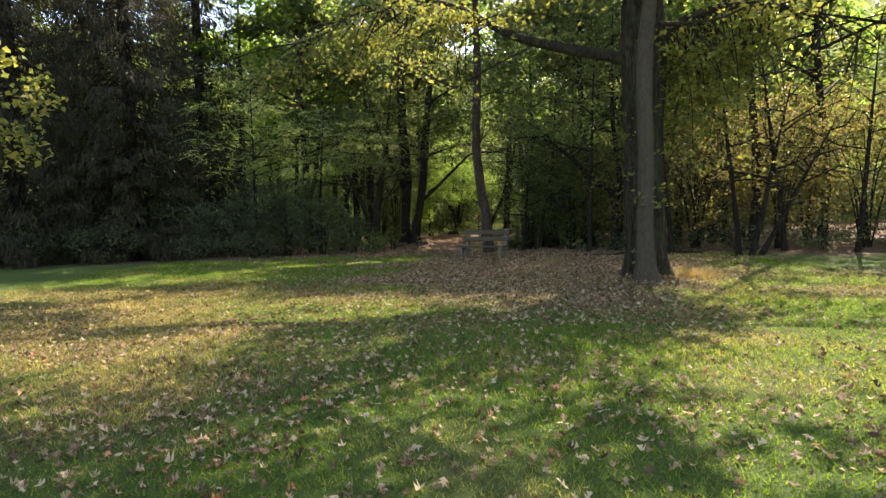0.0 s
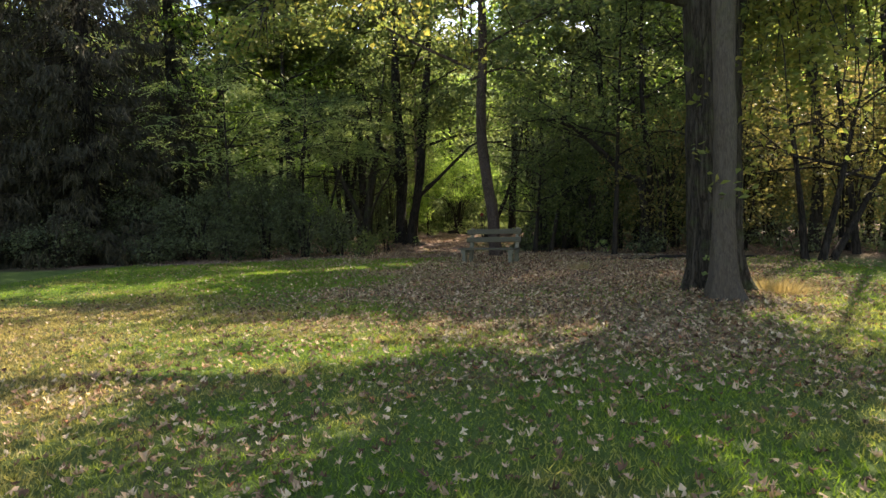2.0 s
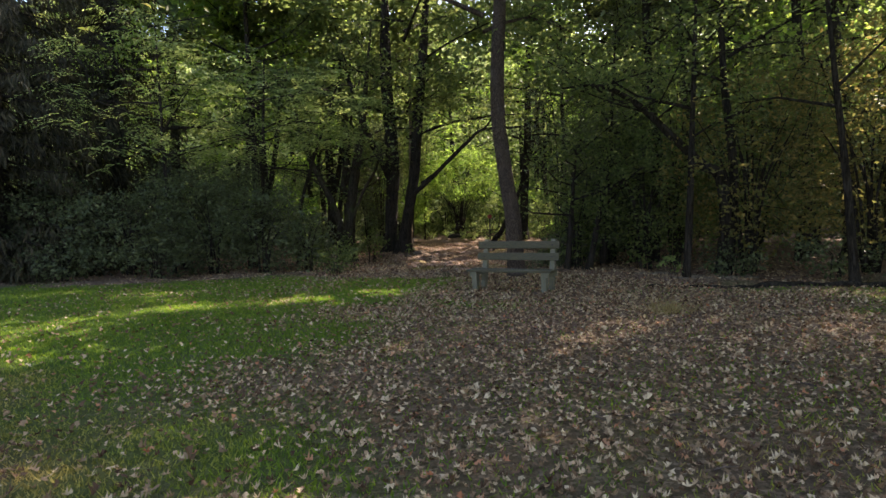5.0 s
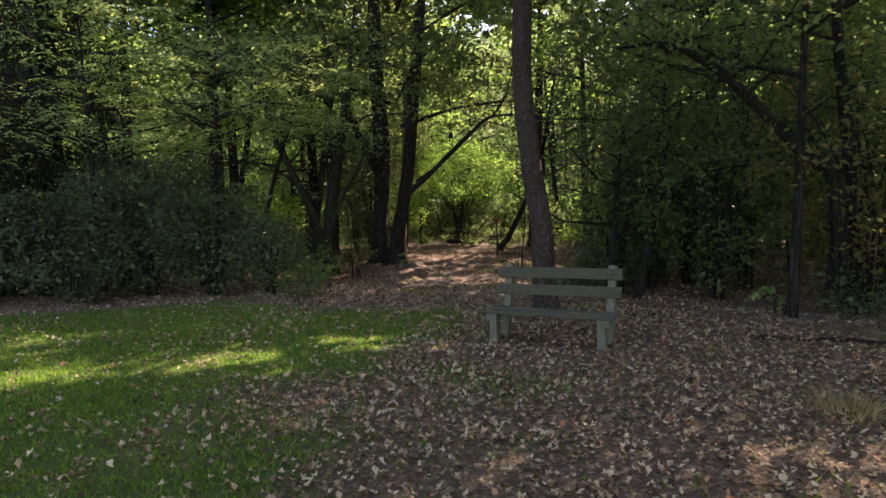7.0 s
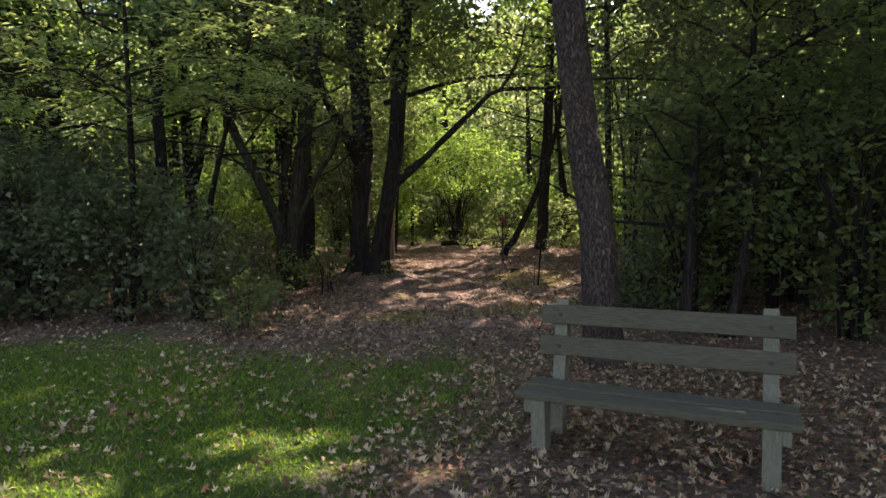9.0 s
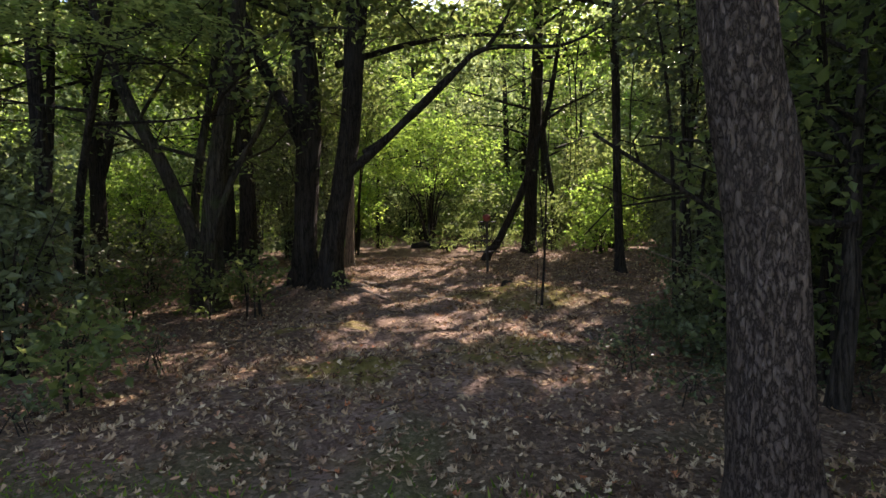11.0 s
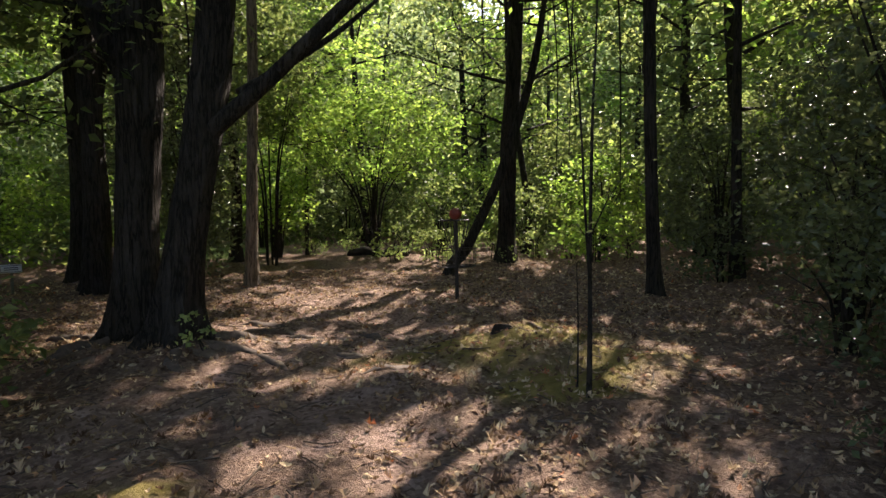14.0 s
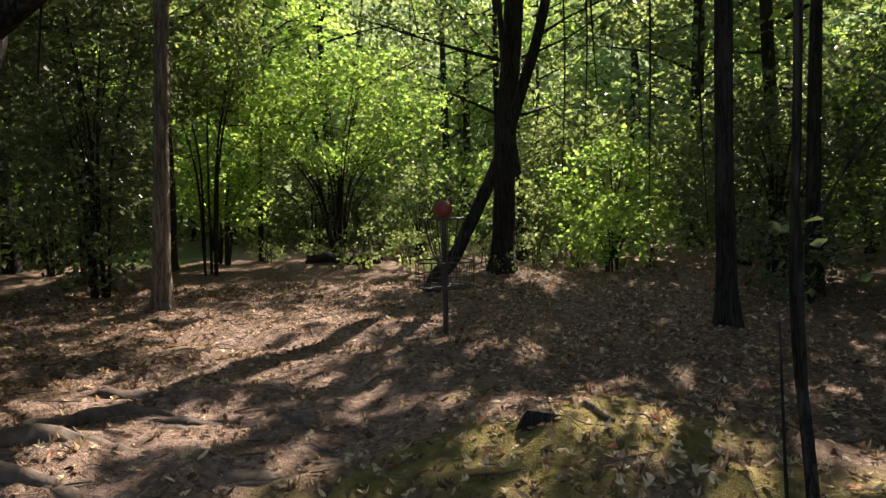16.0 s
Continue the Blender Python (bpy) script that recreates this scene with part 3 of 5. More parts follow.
# the oak on the lawn: a thick trunk, a slender one before it and a long limb
def build_oak():
    reseed(101)
    big = (line(4.3, 13.0, (4.29, 13.0, 0.5), (4.28, 13.0, 2.0), (4.29, 13.0, 3.4), (4.3, 13.0, 4.8), (4.3, 13.0, 8.0), (4.1, 13.1, 14.0)), [0.41, 0.38, 0.37, 0.40, 0.44, 0.30, 0.06],
           dict(sides=44, gap=0.11, rough=0.22, flare=0.75, lobes=5, seed=3))
    slim = (line(3.97, 11.98, (3.94, 11.95, 0.4), (3.95, 11.95, 1.2), (3.98, 11.95, 2.5), (4.02, 12.0, 4.6), (4.25, 11.7, 7.0), (4.6, 11.4, 10.0)), [0.23, 0.18, 0.15, 0.145, 0.145, 0.1, 0.03],
            dict(sides=32, gap=0.11, rough=0.16, flare=0.7, lobes=4, seed=6, skin=BARK_GREY))
    limbs = [tube([(4.15, 12.95, 4.5), (3.7, 13.15, 4.74), (2.85, 13.8, 5.1), (1.7, 14.8, 5.75), (0.9, 15.6, 6.5), (-0.2, 16.3, 7.1), (-1.8, 17.0, 7.2), (-3.5, 17.6, 6.7)], [0.17, 0.12, 0.105, 0.09, 0.075, 0.055, 0.04, 0.02], 12, 0.15, 0.25)]
    ends = []
    for k in range(74):
        f = rng.random()
        p = np.array([1.2 - 5.2 * f, 15.0 + 2.8 * f, 6.1 + 0.9 * math.sin(f * 3.0)])
        e = p + np.array([rng.normal() * 0.9 - 0.4, rng.normal() * 0.9, -0.2 - 1.7 * rng.random()])
        limbs.append(tube([p, (p + e) / 2 + np.array([0, 0, 0.2]), e], [0.028, 0.018, 0.005], 5, 0.3))
        ends += [e, (p + e) / 2, e * 0.75 + p * 0.25]
    # the drooping limb on the other side
    limbs.append(tube([(4.4, 13.0, 4.7), (5.2, 13.0, 5.4), (6.8, 13.4, 5.8), (8.6, 13.9, 5.6), (10.0, 14.2, 5.0)], [0.14, 0.1, 0.07, 0.045, 0.015], 10, 0.2, 0.2))
    for k in range(40):
        f = rng.random()
        p = np.array([4.9 + 4.8 * f, 12.8 + 1.4 * f, 5.3 + 0.5 * math.sin(f * 3.0)])
        e = p + np.array([rng.normal() * 0.6, rng.normal() * 0.7, -0.3 - 2.0 * rng.random()])
        limbs.append(tube([p, (p + e) / 2 + np.array([0.1, 0, 0.25]), e], [0.024, 0.015, 0.004], 5, 0.3))
        ends += [e, (p + e) / 2]
    # twigs hanging low beside the trunk
    for k in range(34):
        f = rng.random()
        p = np.array([4.7 + 2.4 * f, 12.9 + 0.6 * f + 0.3 * rng.normal(), 5.2 + 0.4 * f])
        e = p + np.array([rng.normal() * 0.35, rng.normal() * 0.4, -0.8 - 2.6 * rng.random()])
        limbs.append(tube([p, (p + e) / 2 + np.array([0.15, 0, 0.1]), e], [0.018, 0.011, 0.004], 5, 0.3))
        ends += [e, 0.5 * (p + e), 0.75 * e + 0.25 * p]
    t2, e2 = grown((4.3, 13.0, 4.0), (4.1, 13.0, 13), 5.0, 0.3, 20, 0.45, 6)
    t3, e3 = grown((3.95, 11.8, 2.6), (4.6, 11.4, 10), 3.0, 0.3, 8, 0.3, 5)
    low = [(3.8, 11.75, 1.75), (4.25, 11.7, 1.9), (4.1, 11.6, 1.6), (3.75, 12.2, 2.2), (4.3, 12.2, 2.6), (3.75, 12.4, 3.0), (4.45, 12.4, 3.6)]
    high = np.vstack([e2, e3])
    high = high[(high[:, 2] > 5.8) | (high[:, 0] > 5)]
    places = np.vstack([clusters(np.array(ends), 32, 0.45), clusters(high, 58, 0.95, 0.6), clusters(low, 9, 0.2, 0.8)])
    make_tree("oak_tree", (4.2, 12.7), [big, slim], limbs + t2 + t3, places, 0.125, LEAF_OAK, BARK_OAK, "large oak with two trunks and yellowing leaves on the lawn", wide=0.6)


build_oak()


# a broad tree added out of view beside the lawn, to shade the grass
def build_added_shade_tree():
    reseed(102)
    t, e = grown((13.4, 14.6, 4.0), (13.2, 14.8, 13), 4.6, 0.0, 18, 0.4, 5)
    make_tree("added_shade_tree", (13.4, 14.6), [(line(13.4, 14.6, (13.4, 14.6, 3), (13.3, 14.7, 7), (13.2, 14.8, 13)), [0.3, 0.24, 0.18, 0.04], dict(sides=16, gap=0.3, rough=0.15, flare=0.5))], t, clusters(e, 52, 0.9, 0.6), 0.2, LEAF_MID, BARK_DARK, "broad green tree added out of view to shade the lawn")


build_added_shade_tree()


# the maple beside the lawn, whose branch reaches over the grass
def build_maple():
    reseed(103)
    trunk = (line(-10.6, 9.2, (-10.5, 9.2, 2.0), (-10.4, 9.3, 5.0), (-10.2, 9.3, 9.0)), [0.26, 0.2, 0.15, 0.04], dict(sides=16, gap=0.3, rough=0.15, flare=0.5))
    limbs, ends = grown((-10.5, 9.2, 1.6), (-10.2, 9.3, 8.5), 2.6, 0.25, 12, 0.45, 5)
    arm = [(-10.4, 9.3, 3.0), (-9.0, 9.7, 3.7), (-7.6, 10.0, 4.0), (-6.7, 10.1, 3.7)]
    limbs.append(tube(arm, [0.07, 0.045, 0.025, 0.008], 6, 0.3))
    reach = [(-6.9, 10.0, 4.25), (-6.5, 10.1, 3.85), (-6.3, 10.0, 3.6), (-6.75, 10.2, 3.5), (-7.0, 10.1, 3.1), (-6.6, 10.0, 2.9), (-6.9, 10.2, 2.7), (-7.3, 10.0, 4.3), (-7.4, 10.0, 3.4)]
    places = np.vstack([clusters(ends[ends[:, 0] < -7.6], 22, 0.5), clusters(reach, 44, 0.3, 0.7)])
    make_tree("maple_tree", (-10.6, 9.2), [trunk], limbs, places, 0.115, LEAF_OAK, BARK_DARK, "small maple with olive yellow-green leaves beside the lawn", wide=0.8, cut=False)


build_maple()


# the trees along the trail
def build_trail_trees():
    reseed(104)
    def crown(x, y, lo, hi, reach, count, per=44, size_r=0.85, keep=None, lean=(0, 0)):
        t, e = grown((x, y, lo), (x + lean[0], y + lean[1], hi), reach, 0.0, count, 0.4, 5)
        if keep is not None:
            e = e[keep(e)]
        return t, clusters(e, per, size_r, 0.5)
    # behind the bench
    t, c = crown(1.1, 23.1, 5.2, 14, 3.6, 16)
    make_tree("pine_tree", (1.72, 23.02), [(line(1.72, 23.02, (1.68, 23.0, 0.6), (1.64, 23.0, 1.5), (1.53, 23.0, 2.2), (1.45, 23.0, 2.9), (1.37, 23.0, 3.7), (1.38, 23.0, 4.9), (1.5, 23.1, 7.5), (1.4, 23.2, 14.0)),
              [0.215, 0.19, 0.172, 0.162, 0.158, 0.158, 0.155, 0.13, 0.03], dict(sides=48, gap=0.09, rough=0.14, flare=0.35, lobes=4, seed=2))], t, np.vstack([c, clusters(ball_points(26, (2.5, 24.3, 5.6), (1.9, 1.5, 1.3)), 30, 0.5)]), 0.18, LEAF_MID, BARK_PLATES, "leaning tree with scaly grey bark behind the bench", "trees along the trail")
    # the twin trunks with the spreading roots
    t, c = crown(-1.2, 32.8, 4.4, 15, 4.2, 22)
    arm = [(-1.0, 32.5, 2.35), (-0.3, 32.45, 2.95), (0.37, 32.4, 3.58), (1.1, 32.4, 4.25), (1.75, 32.4, 4.72), (3.3, 32.4, 4.8), (4.4, 32.4, 5.35)]
    t += [tube(arm, [0.105, 0.085, 0.075, 0.065, 0.05, 0.035, 0.01], 10, 0.15, 0.15), tube([(1.75, 32.4, 4.72), (2.2, 32.5, 5.4), (2.5, 32.6, 6.6)], [0.05, 0.03, 0.01], 6, 0.3),
          tube([(-0.7, 32.5, 2.75), (0.3, 33.0, 3.5), (1.3, 33.6, 4.5)], [0.05, 0.035, 0.01], 6, 0.3)]
    arm_ends = clusters([(1.2, 32.4, 5.2), (2.2, 32.6, 5.6), (3.0, 32.5, 5.1), (3.8, 32.3, 5.2), (4.4, 32.3, 5.0), (1.4, 33.6, 4.7), (0.7, 33.2, 4.6), (2.6, 32.7, 6.3)], 40, 0.5)
    make_tree("twin_tree", (-1.6, 32.8), [
        (line(-2.02, 33.0, (-2.0, 33.0, 0.4), (-1.94, 33.0, 1.4), (-1.87, 33.0, 2.3), (-1.82, 33.0, 3.2), (-1.85, 33.0, 4.8), (-1.95, 33.0, 7.5), (-1.8, 33.1, 15)), [0.28, 0.235, 0.218, 0.225, 0.26, 0.25, 0.21, 0.04], dict(sides=40, gap=0.1, rough=0.18, flare=1.1, lobes=6, seed=4)),
        (line(-1.48, 32.6, (-1.44, 32.6, 0.5), (-1.30, 32.6, 1.35), (-1.09, 32.6, 2.4), (-0.92, 32.6, 3.5), (-0.75, 32.5, 5.5), (-0.5, 32.4, 7.5), (0.0, 32.4, 13)), [0.23, 0.205, 0.2, 0.2, 0.2, 0.195, 0.17, 0.03], dict(sides=40, gap=0.1, rough=0.18, flare=1.1, lobes=5, seed=5)),
        ([(-1.9, 33.0, 2.9), (-2.25, 33.0, 3.7), (-2.7, 33.1, 4.6), (-3.3, 33.2, 6.4), (-3.9, 33.3, 9.0)], [0.14, 0.12, 0.11, 0.08, 0.02], dict(sides=18, gap=0.15, rough=0.18, seed=17))],
        t, np.vstack([c, arm_ends, clusters(ball_points(34, (-0.5, 32.6, 5.9), (2.4, 1.6, 1.3)), 36, 0.5)]), 0.17, LEAF_MID, BARK_DARK, "tall tree with two dark trunks and bare spreading roots", "trees along the trail")
    # slender pale trunk, dark trunk with a leaning stem, dark trunk by the thicket
    t, c = crown(-1.2, 38.1, 5.5, 13, 3.0, 12)
    make_tree("slender_tree", (-1.5, 38.1), [(line(-1.5, 38.1, (-1.46, 38.1, 1.0), (-1.4, 38.1, 2.3), (-1.28, 38.1, 5.3), (-1.2, 38.1, 13)), [0.14, 0.115, 0.105, 0.095, 0.02], dict(sides=24, gap=0.15, rough=0.1, flare=0.5, seed=7))],
              t, c, 0.2, LEAF_MID, BARK_PALE, "slender tree with pale smooth bark", "trees along the trail")
    t, c = crown(4.6, 40.2, 6.0, 16, 3.8, 16)
    make_tree("straight_tree", (4.2, 40.2), [(line(4.2, 40.2, (4.24, 40.2, 1.0), (4.33, 40.2, 3.0), (4.55, 40.2, 6.1), (4.8, 40.2, 16)), [0.24, 0.205, 0.2, 0.18, 0.03], dict(sides=28, gap=0.15, rough=0.12, flare=0.5, seed=8))],
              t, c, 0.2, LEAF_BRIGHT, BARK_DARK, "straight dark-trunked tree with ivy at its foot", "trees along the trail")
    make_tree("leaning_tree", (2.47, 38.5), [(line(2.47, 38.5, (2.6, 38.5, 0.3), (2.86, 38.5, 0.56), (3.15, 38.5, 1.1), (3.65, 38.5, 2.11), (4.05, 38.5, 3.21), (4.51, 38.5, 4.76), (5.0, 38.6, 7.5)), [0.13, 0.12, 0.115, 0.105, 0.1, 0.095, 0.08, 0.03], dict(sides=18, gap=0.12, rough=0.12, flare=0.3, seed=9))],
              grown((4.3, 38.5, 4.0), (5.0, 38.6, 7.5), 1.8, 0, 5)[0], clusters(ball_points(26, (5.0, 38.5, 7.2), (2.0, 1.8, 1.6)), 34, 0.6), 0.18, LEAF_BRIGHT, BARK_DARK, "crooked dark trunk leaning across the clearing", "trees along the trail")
    t, c = crown(5.2, 35, 5.5, 14, 3.4, 14)
    make_tree("dark_tree", (5.35, 35.0), [(line(5.35, 35.0, (5.33, 35, 0.8), (5.29, 35, 2.4), (5.27, 35, 4.5), (5.2, 35, 14)), [0.13, 0.105, 0.098, 0.095, 0.02], dict(sides=24, gap=0.15, rough=0.12, flare=0.5, seed=10))],
              t, c, 0.2, LEAF_MID, BARK_DARK, "dark slim tree at the edge of the thicket", "trees along the trail")
    t, c = crown(8.0, 36.6, 4, 13, 3.4, 12)
    make_tree("dark_tree", (7.95, 36.6), [(line(7.95, 36.6, (7.9, 36.6, 3.0), (8.0, 36.6, 13)), [0.12, 0.09, 0.02], dict(sides=16, gap=0.2, rough=0.12, flare=0.5, seed=11))], t, c, 0.2, LEAF_MID, BARK_DARK, "dark slim tree at the edge of the thicket", "trees along the trail")
    # sapling
    stem = (line(2.27, 30.23, (2.36, 30.42, 0.5), (2.43, 30.58, 1.0), (2.46, 30.62, 1.6), (2.5, 30.66, 2.3), (2.56, 30.7, 3.1), (2.6, 30.75, 4.2)), [0.024, 0.019, 0.017, 0.015, 0.012, 0.008, 0.004], dict(sides=10, gap=0.1, rough=0.15, flare=0.25))
    twigs = [tube([(2.4, 30.5, 0.75), (2.36, 30.5, 1.4), (2.3, 30.45, 2.3), (2.22, 30.4, 3.0)], [0.013, 0.011, 0.008, 0.003], 6, 0.2), tube([(2.44, 30.6, 1.2), (2.55, 30.5, 1.5), (2.68, 30.4, 1.75)], [0.008, 0.005, 0.003], 5, 0.2), tube([(2.2, 30.3, 0.0), (2.25, 30.4, 0.5), (2.26, 30.45, 1.0)], [0.009, 0.006, 0.003], 5, 0.2)]
    make_tree("sapling", (2.27, 30.23), [stem], twigs, clusters([(2.68, 30.4, 1.75), (2.22, 30.4, 2.9), (2.3, 30.45, 2.4), (2.58, 30.7, 3.4), (2.55, 30.7, 2.9), (2.6, 30.75, 4.0), (2.3, 30.45, 1.3)], 5, 0.2, 0.8), 0.06, LEAF_DARK, BARK_DARK, "thin bare sapling rooted in the mossy hump", cut=False)
    # the tree of several stems
    stems = [(line(-3.4, 31.45, (-3.36, 31.4, 0.8), (-3.28, 31.4, 1.87), (-3.03, 31.4, 3.39), (-2.74, 31.4, 5.0), (-2.3, 31.5, 8.5)), [0.26, 0.2, 0.18, 0.155, 0.12, 0.02], dict(sides=24, gap=0.12, rough=0.2, flare=0.5, seed=12)),
             (line(-3.5, 31.4, (-3.58, 31.4, 0.9), (-4.05, 31.4, 2.3), (-4.65, 31.4, 3.6), (-5.1, 31.4, 5.0), (-5.5, 31.4, 7.5)), [0.18, 0.14, 0.12, 0.1, 0.07, 0.015], dict(sides=18, gap=0.12, rough=0.2, flare=0.3, seed=13)),
             (line(-3.75, 31.7, (-3.8, 31.8, 0.9), (-3.7, 31.9, 2.3), (-3.4, 32.1, 4.2), (-3.0, 32.2, 7.0)), [0.12, 0.09, 0.08, 0.06, 0.015], dict(sides=16, gap=0.15, rough=0.2, flare=0.3, seed=14)),
             (line(-3.45, 31.3, (-3.2, 31.2, 1.4), (-2.75, 31.2, 2.5), (-2.3, 31.1, 3.2), (-1.9, 31.0, 4.4)), [0.08, 0.06, 0.05, 0.04, 0.01], dict(sides=12, gap=0.15, rough=0.2, seed=15))]
    t, e = grown((-3.4, 31.4, 2.2), (-2.6, 31.5, 8), 2.4, 0, 16, 0.5, 5)
    t2, e2 = grown((-4.2, 31.4, 2.0), (-5.4, 31.4, 7), 1.8, 0, 10, 0.5, 5)
    make_tree("many_stemmed_tree", (-3.45, 31.4), stems, t + t2, clusters(np.vstack([e, e2]), 16, 0.5), 0.13, LEAF_MID, BARK_OAK, "old understory tree with several crooked stems", "trees along the trail")
    for x, y, r, fork in ((-4.5, 38.5, 0.22, 0), (-5.75, 41.0, 0.22, 1), (-8.2, 37.5, 0.2, 1), (-7.4, 33.5, 0.16, 0), (-2.9, 44.5, 0.15, 0)):
        t, c = crown(x, y, 4.5, 14, 3.6, 14)
        tr = [(line(x, y, (x + 0.1, y, 2.0), (x + 0.05, y, 5.0), (x - 0.1, y, 14)), [1.25 * r, r, 0.85 * r, 0.03], dict(sides=24, gap=0.2, rough=0.15, flare=0.5, seed=int(x * 7) % 19))]
        if fork:
            tr.append(([(x + 0.1, y, 2.4), (x + 0.5, y, 3.8), (x + 1.0, y, 7), (x + 1.6, y, 12)], [0.7 * r, 0.6 * r, 0.5 * r, 0.02], dict(sides=18, gap=0.2, rough=0.15)))
        make_tree("forked_tree" if fork else "dark_tree", (x, y), tr, t, c, 0.2, LEAF_MID, BARK_DARK, "tall dark-barked tree deep in the shade", "trees along the trail")


build_trail_trees()


# tall trees of the wood, on a loose grid, off the trail and the clearing
def build_wood():
    reseed(105)
    spots = []
    for i in range(-5, 6):
        for j in range(0, 8):
            x, y = i * 5.0 + rng.normal() * 1.0 + 2.0, 26 + j * 5.0 + rng.normal() * 1.0
            if y < wood_edge(x) + 1.5 or (-7.5 < x < 8.5 and y < 43) or (x < -6 and y < 33) or (-4.0 < x < 5.0 and y < 52) or (x < -11 and y > 50) or (x > 12 and y > 36 and (i + j) % 2) or (x > 6 and y < 34 and (i + j) % 2):
                continue
            spots.append((x, y))
    for x, y in spots:
        reseed(int(900 + x * 53 + y * 71))
        r, h = 0.10 + 0.12 * rng.random(), 13 + 4 * rng.random()
        lx, ly = rng.normal() * 0.5, rng.normal() * 0.5
        trunk = (line(x, y, (x + 0.1 * lx, y + 0.1 * ly, 2.0), (x + 0.5 * lx, y + 0.4 * ly, 6.0), (x + lx, y + ly, h)), [1.2 * r, r, 0.8 * r, 0.03], dict(sides=12, gap=0.5, rough=0.12, flare=0.4))
        t, e = grown((x, y, 4.0), (x + lx, y + ly, h), 3.7, 0.0, 16, 0.35, 5)
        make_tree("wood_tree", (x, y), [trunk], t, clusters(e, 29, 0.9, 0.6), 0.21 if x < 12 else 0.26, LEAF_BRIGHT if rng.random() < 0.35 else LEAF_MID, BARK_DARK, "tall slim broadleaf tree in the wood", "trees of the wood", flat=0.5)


build_wood()


# tall spruces beside the lawn
def build_spruce(x, y, h, reach, n):
    reseed(int(40 - x * 3))
    base = np.array(on_ground(x, y))
    root = thing("spruce_tree", Vector(base), "tall dark spruce with drooping branches to the ground", "tree", "spruces beside the lawn")
    v, f = tube([base, base + (0, 0, h * 0.5), base + (0, 0, h)], [0.34, 0.22, 0.03], 16, 0.5, 0.1, 0.4)
    put("trunk", mesh_of("trunk", v - base, f), BARK_DARK, root)
    boughs, places, ways = [], [], []
    for k in range(n):
        z = 0.9 + (h - 1.5) * (k / n) ** 1.35
        L = reach * (1 - z / h) ** 0.75 * (0.75 + 0.45 * rng.random())
        a = k * 2.399 + rng.normal() * 0.2
        o = np.array([math.cos(a), math.sin(a), 0])
        p0 = np.array([0, 0, z])
        p1, p2 = p0 + o * L * 0.5 + (0, 0, -0.16 * L), p0 + o * L + (0, 0, -0.22 * L)
        boughs.append(tube([p0, p1, p2], [0.035, 0.022, 0.008], 5, 0.7))
        m = int(33 * L)
        g = 0.15 + 0.85 * rng.random(m) ** 0.7
        side = np.array([-o[1], o[0], 0])
        w = (rng.random(m) - 0.5) * 0.9 * (1.1 - 0.6 * g) * (0.4 + L * 0.25)
        q = p0 + (p1 - p0) * np.minimum(g * 2, 1)[:, None] + (p2 - p1) * np.maximum(g * 2 - 1, 0)[:, None] + side * w[:, None]
        q[:, 2] -= 0.12 + 0.45 * rng.random(m) * (0.5 + g * 0.7)
        places.append(q)
        ways.append(o * 0.5 + side * np.sign(w)[:, None] * 0.35 + np.array([0, 0, -0.9]))
    v, f = joined(boughs)
    tagged(put("branching", mesh_of("branching", v, f), BARK_DARK, root), kind="stuff")
    v, f = leaves(np.vstack(places), 0.31, 0.19, 0.1, 0.35, np.vstack(ways))
    put("needles", mesh_of("needles", v, f, False), NEEDLE, root)


for place in ((-14.2, 28.5, 27, 4.3, 440), (-18.5, 27.0, 27, 4.6, 420), (-23.5, 26.5, 26, 4.6, 240), (-12.8, 33.5, 26, 3.7, 280), (-18.0, 33.0, 28, 4.4, 160), (-28.0, 29.0, 28, 4.5, 100)):
    build_spruce(*place)


# ---- shrubs ----
def shrub(x, y, h, r, n, size, leaf, label, category="shrub", group="", stems=7, flat=0.35, wide=0.6, hollow=0.35, foot=0.12, bark=BARK_DARK, name="shrub", cut=False, per=22, puff=0.36):
    reseed(int(500 + x * 37 + y * 101))
    base = np.array(on_ground(x, y, 0))
    tubes, heads = [], []
    for k in range(stems):
        a, s = k * 2.4 + rng.random(), r * (0.3 + 0.6 * rng.random())
        e = base + np.array([math.cos(a) * s, math.sin(a) * s, h * (0.6 + 0.35 * rng.random())])
        m = base + (e - base) * 0.5 + np.array([-math.cos(a), -math.sin(a), 0.4]) * 0.15 * r
        tubes.append(tube([base + np.array([math.cos(a), math.sin(a), -0.3]) * 0.12, m, e], [0.004 + 0.011 * min(h, 2.8), 0.003 + 0.007 * min(h, 2.8), 0.0025], 5, 0.3))
        for j in range(3):
            g = 0.4 + 0.5 * rng.random()
            q = base + (e - base) * g
            w = q + rng.normal(size=3) * np.array([0.4, 0.4, 0.3]) * r
            tubes.append(tube([q, w], [0.002 + 0.004 * min(h, 2.5), 0.0015], 4, 0.5))
    c = ball_points(max(6, n // per), base + (0, 0, h * (0.5 + foot * 0.5)), (r, r, h * (0.5 - foot * 0.5)), hollow)
    places = clusters(c, per, puff, 0.6)
    places = places[places[:, 2] > base[2] + 0.04]
    return make_tree(name, (x, y), [], tubes, places, size, leaf, bark, label, group, wide, flat, 0.2, cut, category=category, crown_name="foliage", low=2.4)


